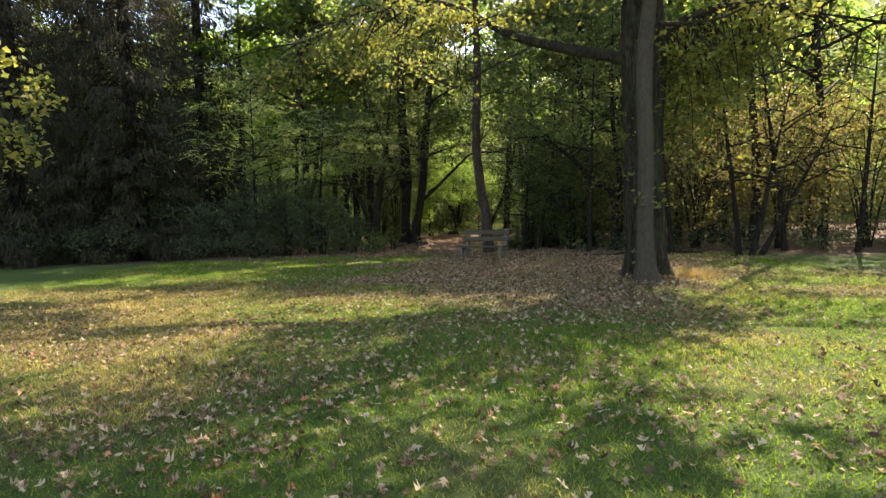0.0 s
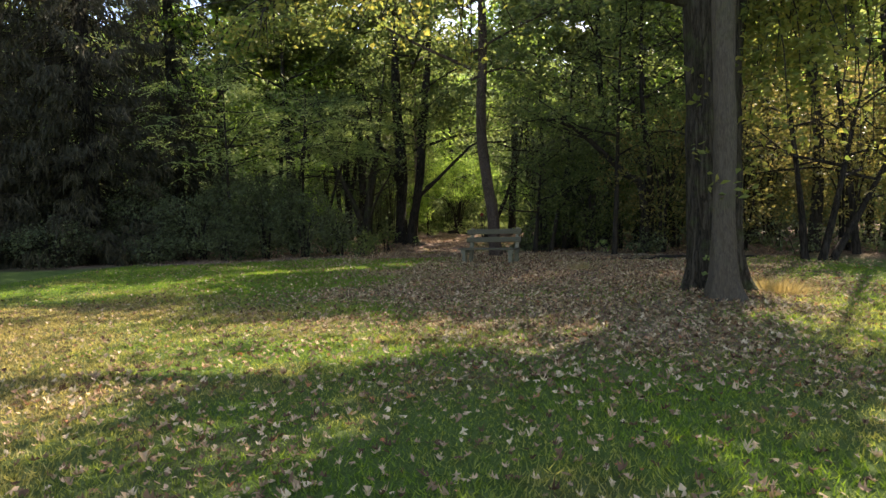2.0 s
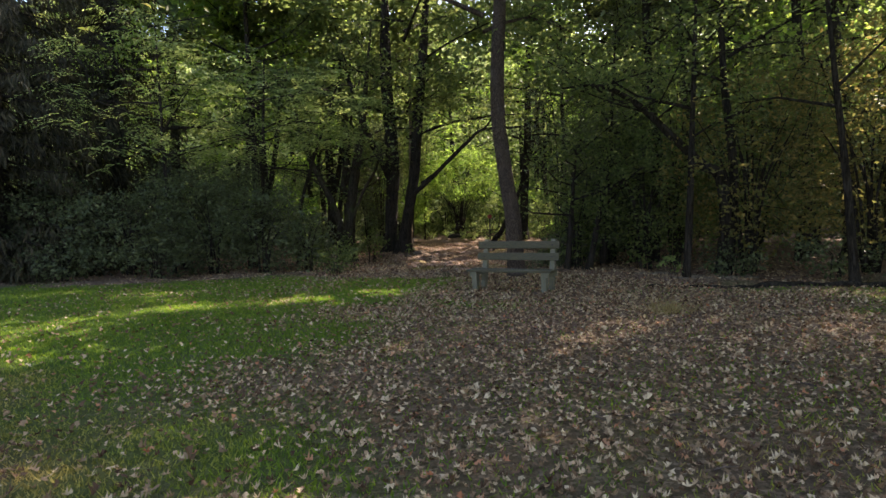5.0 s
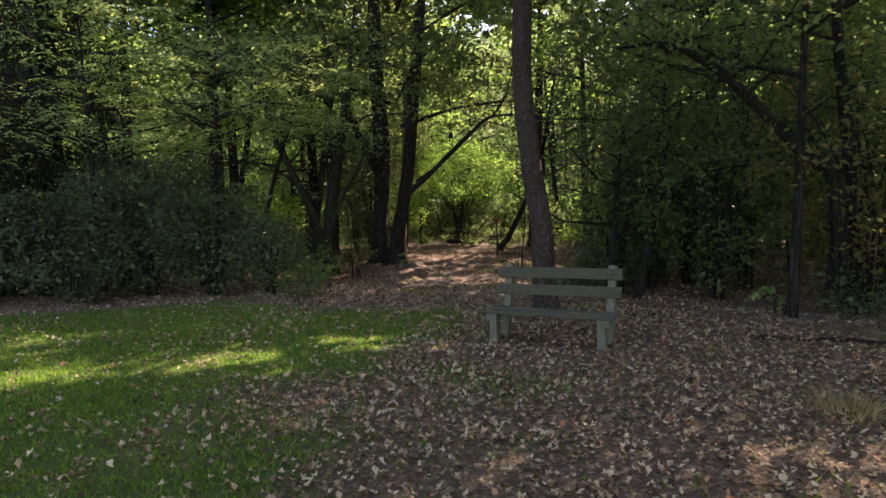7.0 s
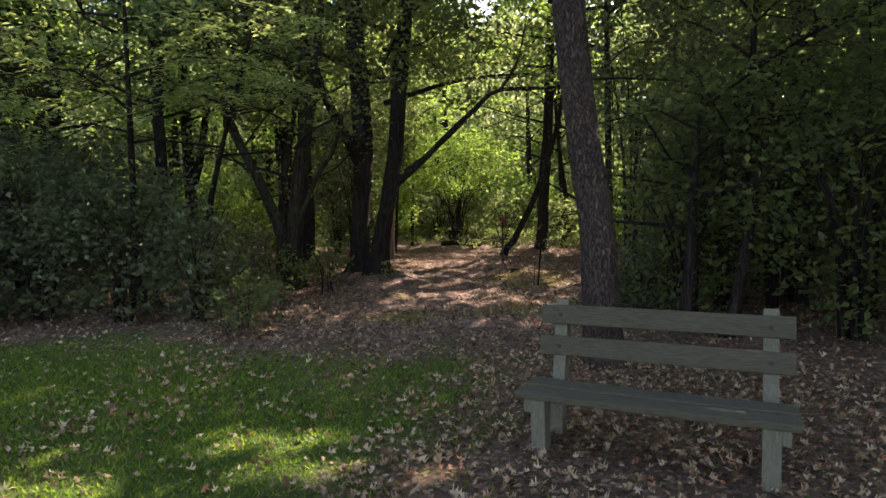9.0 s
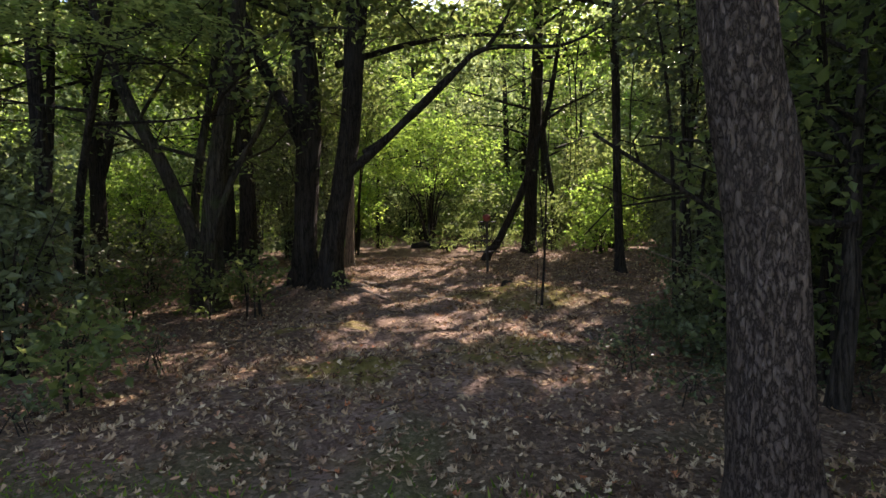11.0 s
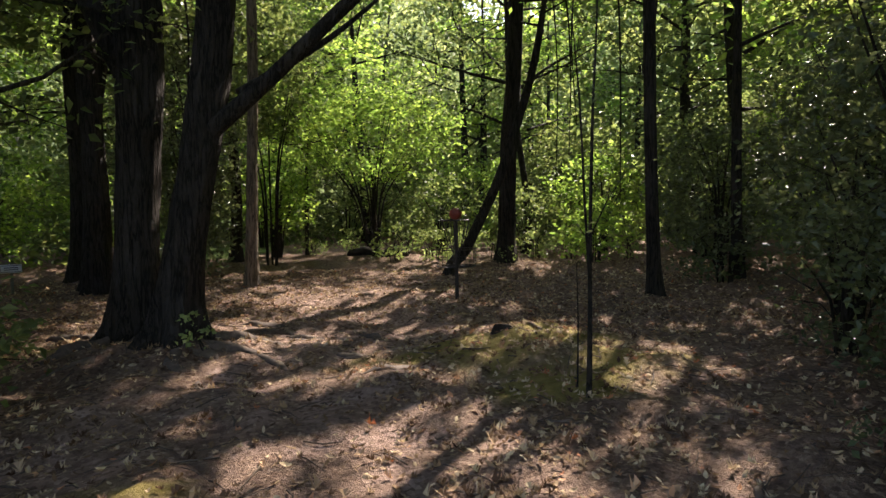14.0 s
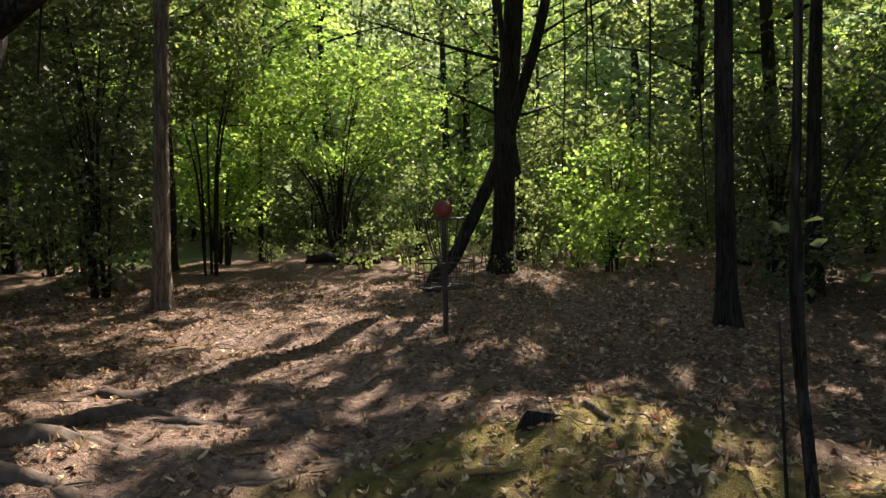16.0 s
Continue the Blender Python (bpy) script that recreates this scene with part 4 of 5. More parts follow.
def build_shrubs():
    reseed(106)
    # dark evergreen shrubs at the left edge of the lawn
    for x, y, h, r in ((-5.3, 27.0, 2.6, 1.3), (-7.0, 27.6, 3.4, 1.6), (-9.3, 27.2, 2.6, 1.9), (-11.8, 28.0, 3.2, 1.5), (-3.9, 26.6, 1.9, 0.7), (-8.1, 26.2, 1.3, 0.9), (-10.6, 26.0, 1.0, 1.0), (-6.2, 29.0, 3.4, 1.6), (-8.6, 29.6, 3.8, 1.8), (-14.0, 25.6, 1.8, 1.5), (-17.0, 24.8, 1.6, 1.5), (-20.0, 24.4, 1.8, 1.6), (-5.3, 33.5, 1.6, 1.2), (-8.5, 34.0, 2.2, 1.6)):
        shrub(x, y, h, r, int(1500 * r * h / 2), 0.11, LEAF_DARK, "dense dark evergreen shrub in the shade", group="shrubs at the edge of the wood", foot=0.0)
    for x, y, h, r in ((-2.9, 25.7, 0.9, 0.5), (-4.3, 28.2, 1.3, 0.6), (-3.3, 30.6, 1.1, 0.7), (-4.4, 30.2, 1.0, 0.6)):
        shrub(x, y, h, r, 420, 0.10, LEAF_MID, "low young shrub with soft green leaves", group="low shrubs", foot=0.05, stems=4, puff=0.22)
    # light feathery tree over the dark shrubs
    for x, y, lo, hi, r, tx, ty in ((-8.4, 26.6, 3.2, 7.4, 3.0, -8.4, 28.1), (-5.2, 26.4, 3.0, 6.2, 2.2, -5.6, 28.4), (-3.2, 27.4, 3.2, 5.8, 1.7, -5.0, 30.2)):
        t, e = grown((tx, ty, 1.6), (x, y + 0.6, hi), r, 0.3, 14, 0.25, 6)
        layers = ball_points(int(24 * r), (x, y, 0.5 * (lo + hi)), (r, r * 0.8, 0.5 * (hi - lo)), 0.3)
        layers[:, 2] = lo + 0.62 * np.round((layers[:, 2] - lo) / 0.62) + 0.07 * rng.normal(size=len(layers)) + 0.12 * np.sin(layers[:, 0] * 1.3)
        make_tree("locust_tree", (tx, ty), [(line(tx, ty, (0.85 * tx + 0.15 * x, 0.85 * ty + 0.15 * y, 2.0), (x + 0.2, y + 0.6, hi)), [0.08, 0.065, 0.02], dict(sides=12, gap=0.3, rough=0.1))], t, None, 0.115, LEAF_LOCUST, BARK_DARK,
                  "young tree with pale feathery layered leaves", "feathery young trees", wide=0.42, flat=0.8, droop=0.12, sprays=fronds(layers, 5, 0.78, 13))
    # thicket right of the bench
    for x, y, h, r in ((3.6, 25.4, 2.6, 1.0), (5.0, 23.9, 3.6, 1.5), (6.8, 22.4, 4.6, 1.9), (8.8, 21.4, 5.2, 2.1), (11.2, 20.4, 5.0, 2.2), (13.8, 20.0, 5.4, 2.3), (16.5, 20.5, 5.5, 2.4), (5.6, 26.6, 4.8, 1.7), (8.2, 25.0, 5.8, 2.2), (11.0, 24.0, 6.2, 2.4),
                       (14.0, 23.5, 6.2, 2.4), (5.5, 28.8, 3.8, 1.2), (6.9, 29.9, 4.8, 1.6), (9.4, 29.0, 5.6, 2.2), (6.6, 32.4, 3.0, 1.1), (8.2, 33.4, 4.2, 1.6), (10.0, 34.0, 5.0, 2.0), (19.5, 21.0, 5.5, 2.4)):
        # beyond y 26 the thicket's shade is put into darker leaves
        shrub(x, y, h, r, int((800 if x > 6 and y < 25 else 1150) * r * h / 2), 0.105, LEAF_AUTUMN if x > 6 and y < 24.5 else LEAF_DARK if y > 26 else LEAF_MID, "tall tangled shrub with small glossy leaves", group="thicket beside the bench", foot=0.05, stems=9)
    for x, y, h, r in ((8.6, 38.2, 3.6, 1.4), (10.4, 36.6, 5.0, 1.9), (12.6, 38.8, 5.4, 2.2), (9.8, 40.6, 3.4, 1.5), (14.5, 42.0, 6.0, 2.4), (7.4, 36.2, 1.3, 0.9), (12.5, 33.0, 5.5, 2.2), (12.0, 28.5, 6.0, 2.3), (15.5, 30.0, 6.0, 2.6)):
        # mostly dark leaves here: shade of the wood put into the colour
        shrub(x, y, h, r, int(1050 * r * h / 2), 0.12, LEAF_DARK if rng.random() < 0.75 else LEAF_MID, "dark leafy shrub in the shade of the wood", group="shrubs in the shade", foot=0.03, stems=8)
    for x, y, h, r in ((9.5, 19.6, 1.0, 1.0), (11.8, 19.0, 1.1, 1.1), (14.0, 18.8, 1.3, 1.2), (7.7, 20.8, 0.9, 0.9), (12.8, 21.5, 1.5, 1.4), (16.0, 19.6, 1.5, 1.5), (10.2, 22.0, 1.4, 1.3), (6.2, 21.8, 0.8, 0.7)):
        shrub(x, y, h, r, int(700 * r), 0.09, LEAF_DARK, "low dark bramble at the foot of the thicket", "bramble", "brambles", foot=0.0, stems=5, puff=0.25, name="bramble")
    for x, y, h, r in ((2.3, 25.0, 0.3, 0.35), (2.9, 25.3, 0.45, 0.4), (3.4, 25.9, 0.5, 0.4), (2.2, 26.2, 0.3, 0.3), (3.6, 24.9, 0.5, 0.35), (2.5, 26.9, 0.35, 0.35), (-2.6, 26.7, 0.4, 0.4), (-3.5, 27.6, 0.5, 0.5), (-2.9, 24.9, 0.3, 0.4), (3.5, 28.6, 0.3, 0.3)):
        shrub(x, y, h, r, 130, 0.052, LEAF_DARK, "low green seedlings among the fallen leaves", "weeds", "seedlings on the leaves", foot=0.0, stems=4, puff=0.14, per=9, wide=0.7, name="weed_clump")
    shrub(4.9, 21.9, 0.42, 0.28, 60, 0.1, LEAF_LOCUST, "seedling with pale yellow-green leaves", "weeds", foot=0.2, stems=3, puff=0.1, per=6, wide=0.75, name="seedling")
    # leafy bush at the edge of the trail
    for x, y, h, r, n in ((3.6, 26.9, 1.2, 0.65, 1200), (4.4, 27.8, 3.0, 0.9, 2600), (3.1, 26.2, 0.55, 0.5, 620), (4.7, 29.4, 1.6, 0.8, 900), (3.3, 27.6, 0.5, 0.5, 420), (4.9, 27.0, 3.6, 1.0, 2600), (5.1, 30.8, 1.6, 0.8, 900)):
        shrub(x, y, h, r, n, 0.072, LEAF_DARK, "leafy bush with broad grey-green leaves beside the trail", group="bushes beside the trail", foot=0.0, stems=6, wide=0.7, puff=0.2, per=14)
    # dense dark evergreens that close the trail in
    for x, y, h, r, n in ((4.7, 26.6, 5.0, 1.0, 4200), (5.3, 28.0, 6.0, 1.3, 5200), (5.0, 29.8, 4.6, 1.0, 3000), (6.4, 25.6, 6.4, 1.4, 4200), (6.6, 31.0, 5.0, 1.2, 3000)):
        shrub(x, y, h, r, n, 0.082, LEAF_DARK, "tall dark evergreen shrub beside the trail", group="evergreens beside the trail", foot=0.0, stems=7, wide=0.6, puff=0.3, per=16)
    # dark leaf colour stands for the shade behind the trunks
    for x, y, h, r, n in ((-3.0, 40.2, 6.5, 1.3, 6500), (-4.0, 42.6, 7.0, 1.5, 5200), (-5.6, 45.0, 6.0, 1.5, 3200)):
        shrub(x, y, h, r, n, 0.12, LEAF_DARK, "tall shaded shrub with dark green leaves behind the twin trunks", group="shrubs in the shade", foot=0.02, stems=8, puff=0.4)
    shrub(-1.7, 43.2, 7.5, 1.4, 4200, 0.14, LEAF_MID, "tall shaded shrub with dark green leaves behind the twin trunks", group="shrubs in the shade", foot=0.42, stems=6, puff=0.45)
    shrub(-2.45, 30.5, 1.25, 0.5, 560, 0.095, LEAF_MID, "young shrub with fresh light green leaves", group="low shrubs", foot=0.15, stems=5, puff=0.2, per=14, flat=0.6)
    shrub(3.75, 28.2, 6.6, 0.95, 3000, 0.1, LEAF_DARK, "tall dark evergreen shrub beside the trail", group="evergreens beside the trail", foot=0.38, stems=6, puff=0.35)
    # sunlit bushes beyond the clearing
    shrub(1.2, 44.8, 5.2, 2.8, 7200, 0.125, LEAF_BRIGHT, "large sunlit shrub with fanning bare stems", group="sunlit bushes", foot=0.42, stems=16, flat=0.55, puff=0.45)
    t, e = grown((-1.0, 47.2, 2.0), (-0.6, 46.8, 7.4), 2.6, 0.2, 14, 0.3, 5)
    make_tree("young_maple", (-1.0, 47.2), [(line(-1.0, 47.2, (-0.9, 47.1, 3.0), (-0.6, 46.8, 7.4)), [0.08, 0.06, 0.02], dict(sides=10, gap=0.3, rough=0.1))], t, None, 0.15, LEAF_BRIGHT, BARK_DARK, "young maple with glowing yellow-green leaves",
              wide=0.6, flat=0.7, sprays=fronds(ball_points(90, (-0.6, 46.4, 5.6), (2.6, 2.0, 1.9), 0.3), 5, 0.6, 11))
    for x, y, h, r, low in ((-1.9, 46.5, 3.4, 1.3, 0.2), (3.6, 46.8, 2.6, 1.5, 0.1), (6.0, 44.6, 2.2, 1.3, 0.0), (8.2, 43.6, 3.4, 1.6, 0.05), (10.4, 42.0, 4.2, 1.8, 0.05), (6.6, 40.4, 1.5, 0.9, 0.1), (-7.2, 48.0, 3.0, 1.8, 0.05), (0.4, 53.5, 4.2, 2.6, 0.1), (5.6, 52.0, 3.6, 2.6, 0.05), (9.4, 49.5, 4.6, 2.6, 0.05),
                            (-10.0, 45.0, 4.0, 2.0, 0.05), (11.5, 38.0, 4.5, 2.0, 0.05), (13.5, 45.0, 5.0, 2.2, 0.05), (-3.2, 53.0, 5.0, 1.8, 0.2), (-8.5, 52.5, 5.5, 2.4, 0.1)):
        # bright leaves put part of the sunlight into the colour
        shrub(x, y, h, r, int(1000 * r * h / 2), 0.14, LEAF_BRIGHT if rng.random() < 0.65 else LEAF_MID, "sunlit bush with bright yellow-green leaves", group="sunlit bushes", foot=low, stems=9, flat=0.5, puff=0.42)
    for x, y in ((1.6, 42.6), (2.6, 42.2), (3.2, 41.6), (5.3, 41.2), (0.6, 45.6), (2.2, 44.4), (3.4, 43.6), (4.6, 43.0), (6.6, 42.2), (-0.8, 46.8), (4.2, 45.6), (7.6, 40.6)):
        shrub(x, y, 0.9, 0.6, 320, 0.09, LEAF_LOCUST, "low pale green weeds at the edge of the clearing", "weeds", "weeds at the clearing", foot=0.0, stems=5, puff=0.2, name="weed_clump")


build_shrubs()


# trees with arching and crooked stems inside the thicket
def build_thicket_shade():
    reseed(77)
    # added trees: their crowns, mostly above the view, shade lawn and trail
    for x, y, h, reach in ((10.2, 20.2, 13, 4.0), (13.6, 22.0, 14, 4.2), (6.4, 27.4, 13, 3.8), (8.6, 30.4, 13, 3.8), (9.6, 25.2, 14, 4.0)):
        tr = [(line(x, y, (x + 0.15, y, 3.0), (x - 0.1, y + 0.1, 7.0), (x, y + 0.2, h)), [0.17, 0.13, 0.11, 0.03], dict(sides=14, gap=0.3, rough=0.18, flare=0.4, seed=int(x * 3)))]
        t, e = grown((x, y, 5.2), (x, y + 0.2, h), reach, 0, 15, 0.35, 5)
        # past y 26 darker leaves also carry the shade in their colour
        make_tree("thicket_shade_tree", (x, y), tr, t, clusters(e, 21, 0.9, 0.55), 0.2, LEAF_DARK if y > 26 else LEAF_MID, BARK_DARK, "tall tree added in the thicket, its high crown shading the ground", "tall trees of the thicket")


build_thicket_shade()


def build_thicket_trees():
    reseed(107)
    arch = [(line(6.3, 22.6, (6.35, 22.55, 1.2), (6.2, 22.5, 2.2), (5.8, 22.45, 2.45), (5.1, 22.4, 3.1), (4.36, 22.4, 3.8), (3.56, 22.4, 4.22), (2.7, 22.4, 4.2)), [0.16, 0.13, 0.12, 0.11, 0.09, 0.07, 0.05, 0.015], dict(sides=14, gap=0.15, rough=0.15, flare=0.3)),
            (line(6.45, 22.7, (6.6, 22.7, 2.2), (6.4, 22.8, 5.0), (6.5, 22.9, 9.0)), [0.13, 0.1, 0.07, 0.02], dict(sides=12, gap=0.2, rough=0.15, flare=0.3))]
    t, e = grown((5.0, 22.4, 3.4), (3.0, 22.4, 4.4), 1.8, 0, 7, 0.5, 5)
    t2, e2 = grown((6.5, 22.7, 3.5), (6.5, 22.9, 9), 2.6, 0, 10, 0.4, 5)
    make_tree("arching_tree", (6.35, 22.6), arch, t + t2, clusters(np.vstack([e, e2]), 20, 0.55), 0.12, LEAF_MID, BARK_DARK, "small tree with a long arching limb in the thicket", "thicket trees")
    for x, y, dx, h in ((9.0, 17.9, 1.3, 5.0), (9.3, 18.0, 2.4, 4.0), (8.8, 18.2, -0.5, 6.0), (12.5, 18.5, 0.8, 6.5), (7.4, 19.8, -0.6, 7.0), (5.2, 21.9, 0.4, 7.5), (10.6, 19.0, -0.7, 7.0), (4.4, 25.6, 0.5, 6.5), (3.2, 24.6, 0.35, 3.2), (3.7, 24.4, 0.8, 3.6), (15.0, 19.0, -1.0, 7.0)):
        tr = [(line(x, y, (x + 0.25 * dx, y, h * 0.25), (x + 0.55 * dx, y + 0.1, h * 0.55), (x + dx, y + 0.2, h)), [0.085, 0.07, 0.05, 0.012], dict(sides=10, gap=0.2, rough=0.2, flare=0.3, seed=int(abs(x) * 5)))]
        t, e = grown((x + 0.3 * dx, y, h * 0.35), (x + dx, y + 0.2, h), 1.9, 0, 9, 0.4, 5)
        make_tree("crooked_tree", (x, y), tr, t, clusters(e, 15, 0.5), 0.11, LEAF_AUTUMN if x > 8 else LEAF_MID, BARK_DARK, "thin crooked tree tangled in the thicket", "thicket trees")


build_thicket_trees()


# far woods that close the view, too many to count
def far_woods():
    reseed(108)
    n = 48000
    x, z = rng.random(n) * 110 - 55, 18 * rng.random(n) ** 0.8
    y = 66 + 10 * rng.random(n) - 0.004 * x * x
    c = np.stack([x, y, z], 1)
    c = c[vnoise(c[:, 0] * 0.5, c[:, 2] * 0.5, 31) > 0.15 + 0.2 * (c[:, 2] > 11)]
    a = rng.random(9000) * np.pi + np.pi
    r = 34 + 8 * rng.random(9000)
    back = np.stack([r * np.cos(a), 8 + r * np.sin(a), 14 * rng.random(9000)], 1)
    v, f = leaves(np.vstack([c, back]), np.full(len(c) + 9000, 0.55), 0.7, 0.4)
    tagged(put("far_woods", mesh_of("far_woods", v, f, False), LEAF_HAZED), "far green woodland closing the view, haze put into its colour", "woods", kind="stuff")
    n = 70000
    c = np.stack([rng.random(n) * 80 - 40, 44 + 21 * rng.random(n), 5.5 * rng.random(n) ** 1.3], 1)
    tall = 1.2 + 5.5 * vnoise(c[:, 0] * 0.35, c[:, 1] * 0.35, 33)
    c = c[(c[:, 2] < tall) & ((np.abs(c[:, 0] - 1) > 7) | (c[:, 1] > 52)) & ((np.abs(c[:, 0] + 4.5) > 1.8) | (c[:, 1] > 62))]
    v, f = leaves(c, np.full(len(c), 0.30), 0.6, 0.45)
    tagged(put("undergrowth", mesh_of("undergrowth", v, f, False), LEAF_MID), "sunlit green undergrowth deep in the wood", "undergrowth", kind="stuff")
    n = 26000
    c = np.stack([rng.random(n) * 60 - 30, 60 + 6 * rng.random(n), 9 * rng.random(n)], 1)
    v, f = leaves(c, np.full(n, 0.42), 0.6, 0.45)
    tagged(put("far_thicket", mesh_of("far_thicket", v, f, False), LEAF_HAZED), "far green thicket under the trees, haze put into its colour", "thicket", kind="stuff")
    stems = []
    for k in range(46):
        px = rng.random() * 90 - 45
        py = 62 + 10 * rng.random()
        stems.append(tube([(px, py, -0.3), (px + rng.normal() * 0.3, py, 6), (px + rng.normal(), py, 15)], [0.2, 0.16, 0.04], 7, 2.0))
    v, f = joined(stems)
    tagged(put("far_trunks", mesh_of("far_trunks", v, f), BARK_DARK), "far dark trunks in the wood", "woods", kind="stuff")


far_woods()


def build_backdrop():
    """The far edge of the woods, out of focus between the trunks."""
    a = np.linspace(-0.15 * np.pi, 1.15 * np.pi, 160)
    top = 17 + 8 * vnoise(a * 14, a * 0, 51) + 2.5 * vnoise(a * 47, a * 0, 52)
    rows = []
    for f in np.linspace(0, 1, 9):
        rad = 62 + 1.5 * np.sin(a * 31 + 4 * f)
        rows.append(np.stack([rad * np.cos(a), 22 + rad * np.sin(a), -0.3 + top * f], 1))
    i = (np.arange(8)[:, None] * 160 + np.arange(159)[None]).ravel()
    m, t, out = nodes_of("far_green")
    # pale and dark blotches paint sunlit and shaded foliage onto the shell
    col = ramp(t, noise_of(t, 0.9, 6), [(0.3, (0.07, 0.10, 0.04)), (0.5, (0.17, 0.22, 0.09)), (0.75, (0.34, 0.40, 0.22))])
    p = add(t, "ShaderNodeBsdfPrincipled", Roughness=1.0)
    tr = t.nodes.new("ShaderNodeBsdfTranslucent")
    x = t.nodes.new("ShaderNodeMixShader")
    x.inputs[0].default_value = 0.45
    t.links.new(col, p.inputs["Base Color"]), t.links.new(col, tr.inputs[0])
    t.links.new(p.outputs[0], x.inputs[1]), t.links.new(tr.outputs[0], x.inputs[2]), t.links.new(x.outputs[0], out.inputs[0])
    tagged(put("backdrop", mesh_of("backdrop", np.vstack(rows), np.stack([i, i + 1, i + 161, i + 160], 1)), m), "distant green woods with sun and shade put into their colour", "woods", kind="structure")


build_backdrop()


# ---- the bench ----
def box(size, bevel=0.006):
    bm = bmesh.new()
    bmesh.ops.create_cube(bm, size=1)
    bmesh.ops.scale(bm, vec=size, verts=bm.verts)
    bmesh.ops.bevel(bm, geom=bm.edges[:], offset=bevel, segments=2, affect="EDGES", profile=0.6)
    return bm


def moved(bm, m):
    bmesh.ops.transform(bm, matrix=m, verts=bm.verts)
    return bm


def plank(length, depth, thick, sag=0.004):
    """A weathered board along x with slightly uneven edges."""
    bm = bmesh.new()
    n = 14
    rings = []
    for i in range(n + 1):
        x = (i / n - 0.5) * length
        w = [rng.normal() * 0.0015 for _ in range(4)]
        e = 0.006
        hy, hz = depth / 2 + w[0], thick / 2
        dz = -sag * math.cos(math.pi * (i / n - 0.5)) + w[2]
        prof = [(-hy, -hz + e), (-hy, hz - e), (-hy + e, hz), (hy - e, hz), (hy, hz - e), (hy, -hz + e), (hy - e, -hz), (-hy + e, -hz)]
        rings.append([bm.verts.new((x, a, b + dz)) for a, b in prof])
    for a, b in zip(rings, rings[1:]):
        for k in range(8):
            bm.faces.new((a[k], b[k], b[(k + 1) % 8], a[(k + 1) % 8]))
    bm.faces.new(rings[0]), bm.faces.new(rings[-1][::-1])
    bmesh.ops.recalc_face_normals(bm, faces=bm.faces)
    return bm


def build_bench():
    reseed(109)
    z0 = float(height(1.5, 20.6)) - 0.035
    bench = thing("park_bench", pose(1.235, 20.40, z0, 0, 0, -28.5), "weathered grey-green wooden park bench on fallen leaves", "bench")
    tilt = math.radians(-13)
    for side in (-1, 1):
        x = side * 0.70
        bm = box((0.10, 0.14, 0.44))
        for v in bm.verts:
            if v.co.z < 0:
                v.co.y *= 0.8
        part("front_leg", moved(bm, pose(x, 0.02, 0.19)), WOOD_POST, bench)
        part("rear_post", moved(box((0.095, 0.10, 1.10)), pose(x, 0.505, 0.458, -13)), WOOD_POST, bench, "pale grey post with a cut top")
        part("bearer", moved(box((0.05, 0.52, 0.10)), pose(x + side * 0.075, 0.22, 0.36)), WOOD_POST, bench)
    for k, y in enumerate((0.03, 0.245)):
        part("seat_board", moved(plank(1.70, 0.205, 0.045), pose(0, y, 0.425 + 0.004 * k, -2)), WOOD_OLD, bench)
    for z in (0.668, 0.893):
        y = 0.50 - 0.072 + (z - 0.44) * math.tan(-tilt)
        board = part("back_board", moved(plank(1.68, 0.145, 0.04, 0.002), pose(0, y, z, 90 - 13)), WOOD_OLD, bench)
        for side in (-1, 1):
            bm = bmesh.new()
            bmesh.ops.create_cone(bm, cap_ends=True, segments=10, radius1=0.016, radius2=0.013, depth=0.012)
            part("bolt", moved(bm, pose(side * 0.70, y - 0.024, z, 90 - 13)), STEEL, board, "small grey bolt head")


build_bench()


# ---- the disc golf basket ----
def ring(radius, thick, z, sides=28):
    a = np.linspace(0, 2 * np.pi, sides, endpoint=False)
    b = np.linspace(0, 2 * np.pi, 6, endpoint=False)
    v = np.stack([(radius + thick * np.cos(b)[None]) * np.cos(a)[:, None], (radius + thick * np.cos(b)[None]) * np.sin(a)[:, None], z + thick * np.sin(b)[None] + 0 * a[:, None]], -1).reshape(-1, 3)
    i, j = np.meshgrid(np.arange(sides), np.arange(6), indexing="ij")
    q = lambda p, r: (p % sides) * 6 + r % 6
    f = np.stack([q(i, j), q(i + 1, j), q(i + 1, j + 1), q(i, j + 1)], -1).reshape(-1, 4)
    return v, f


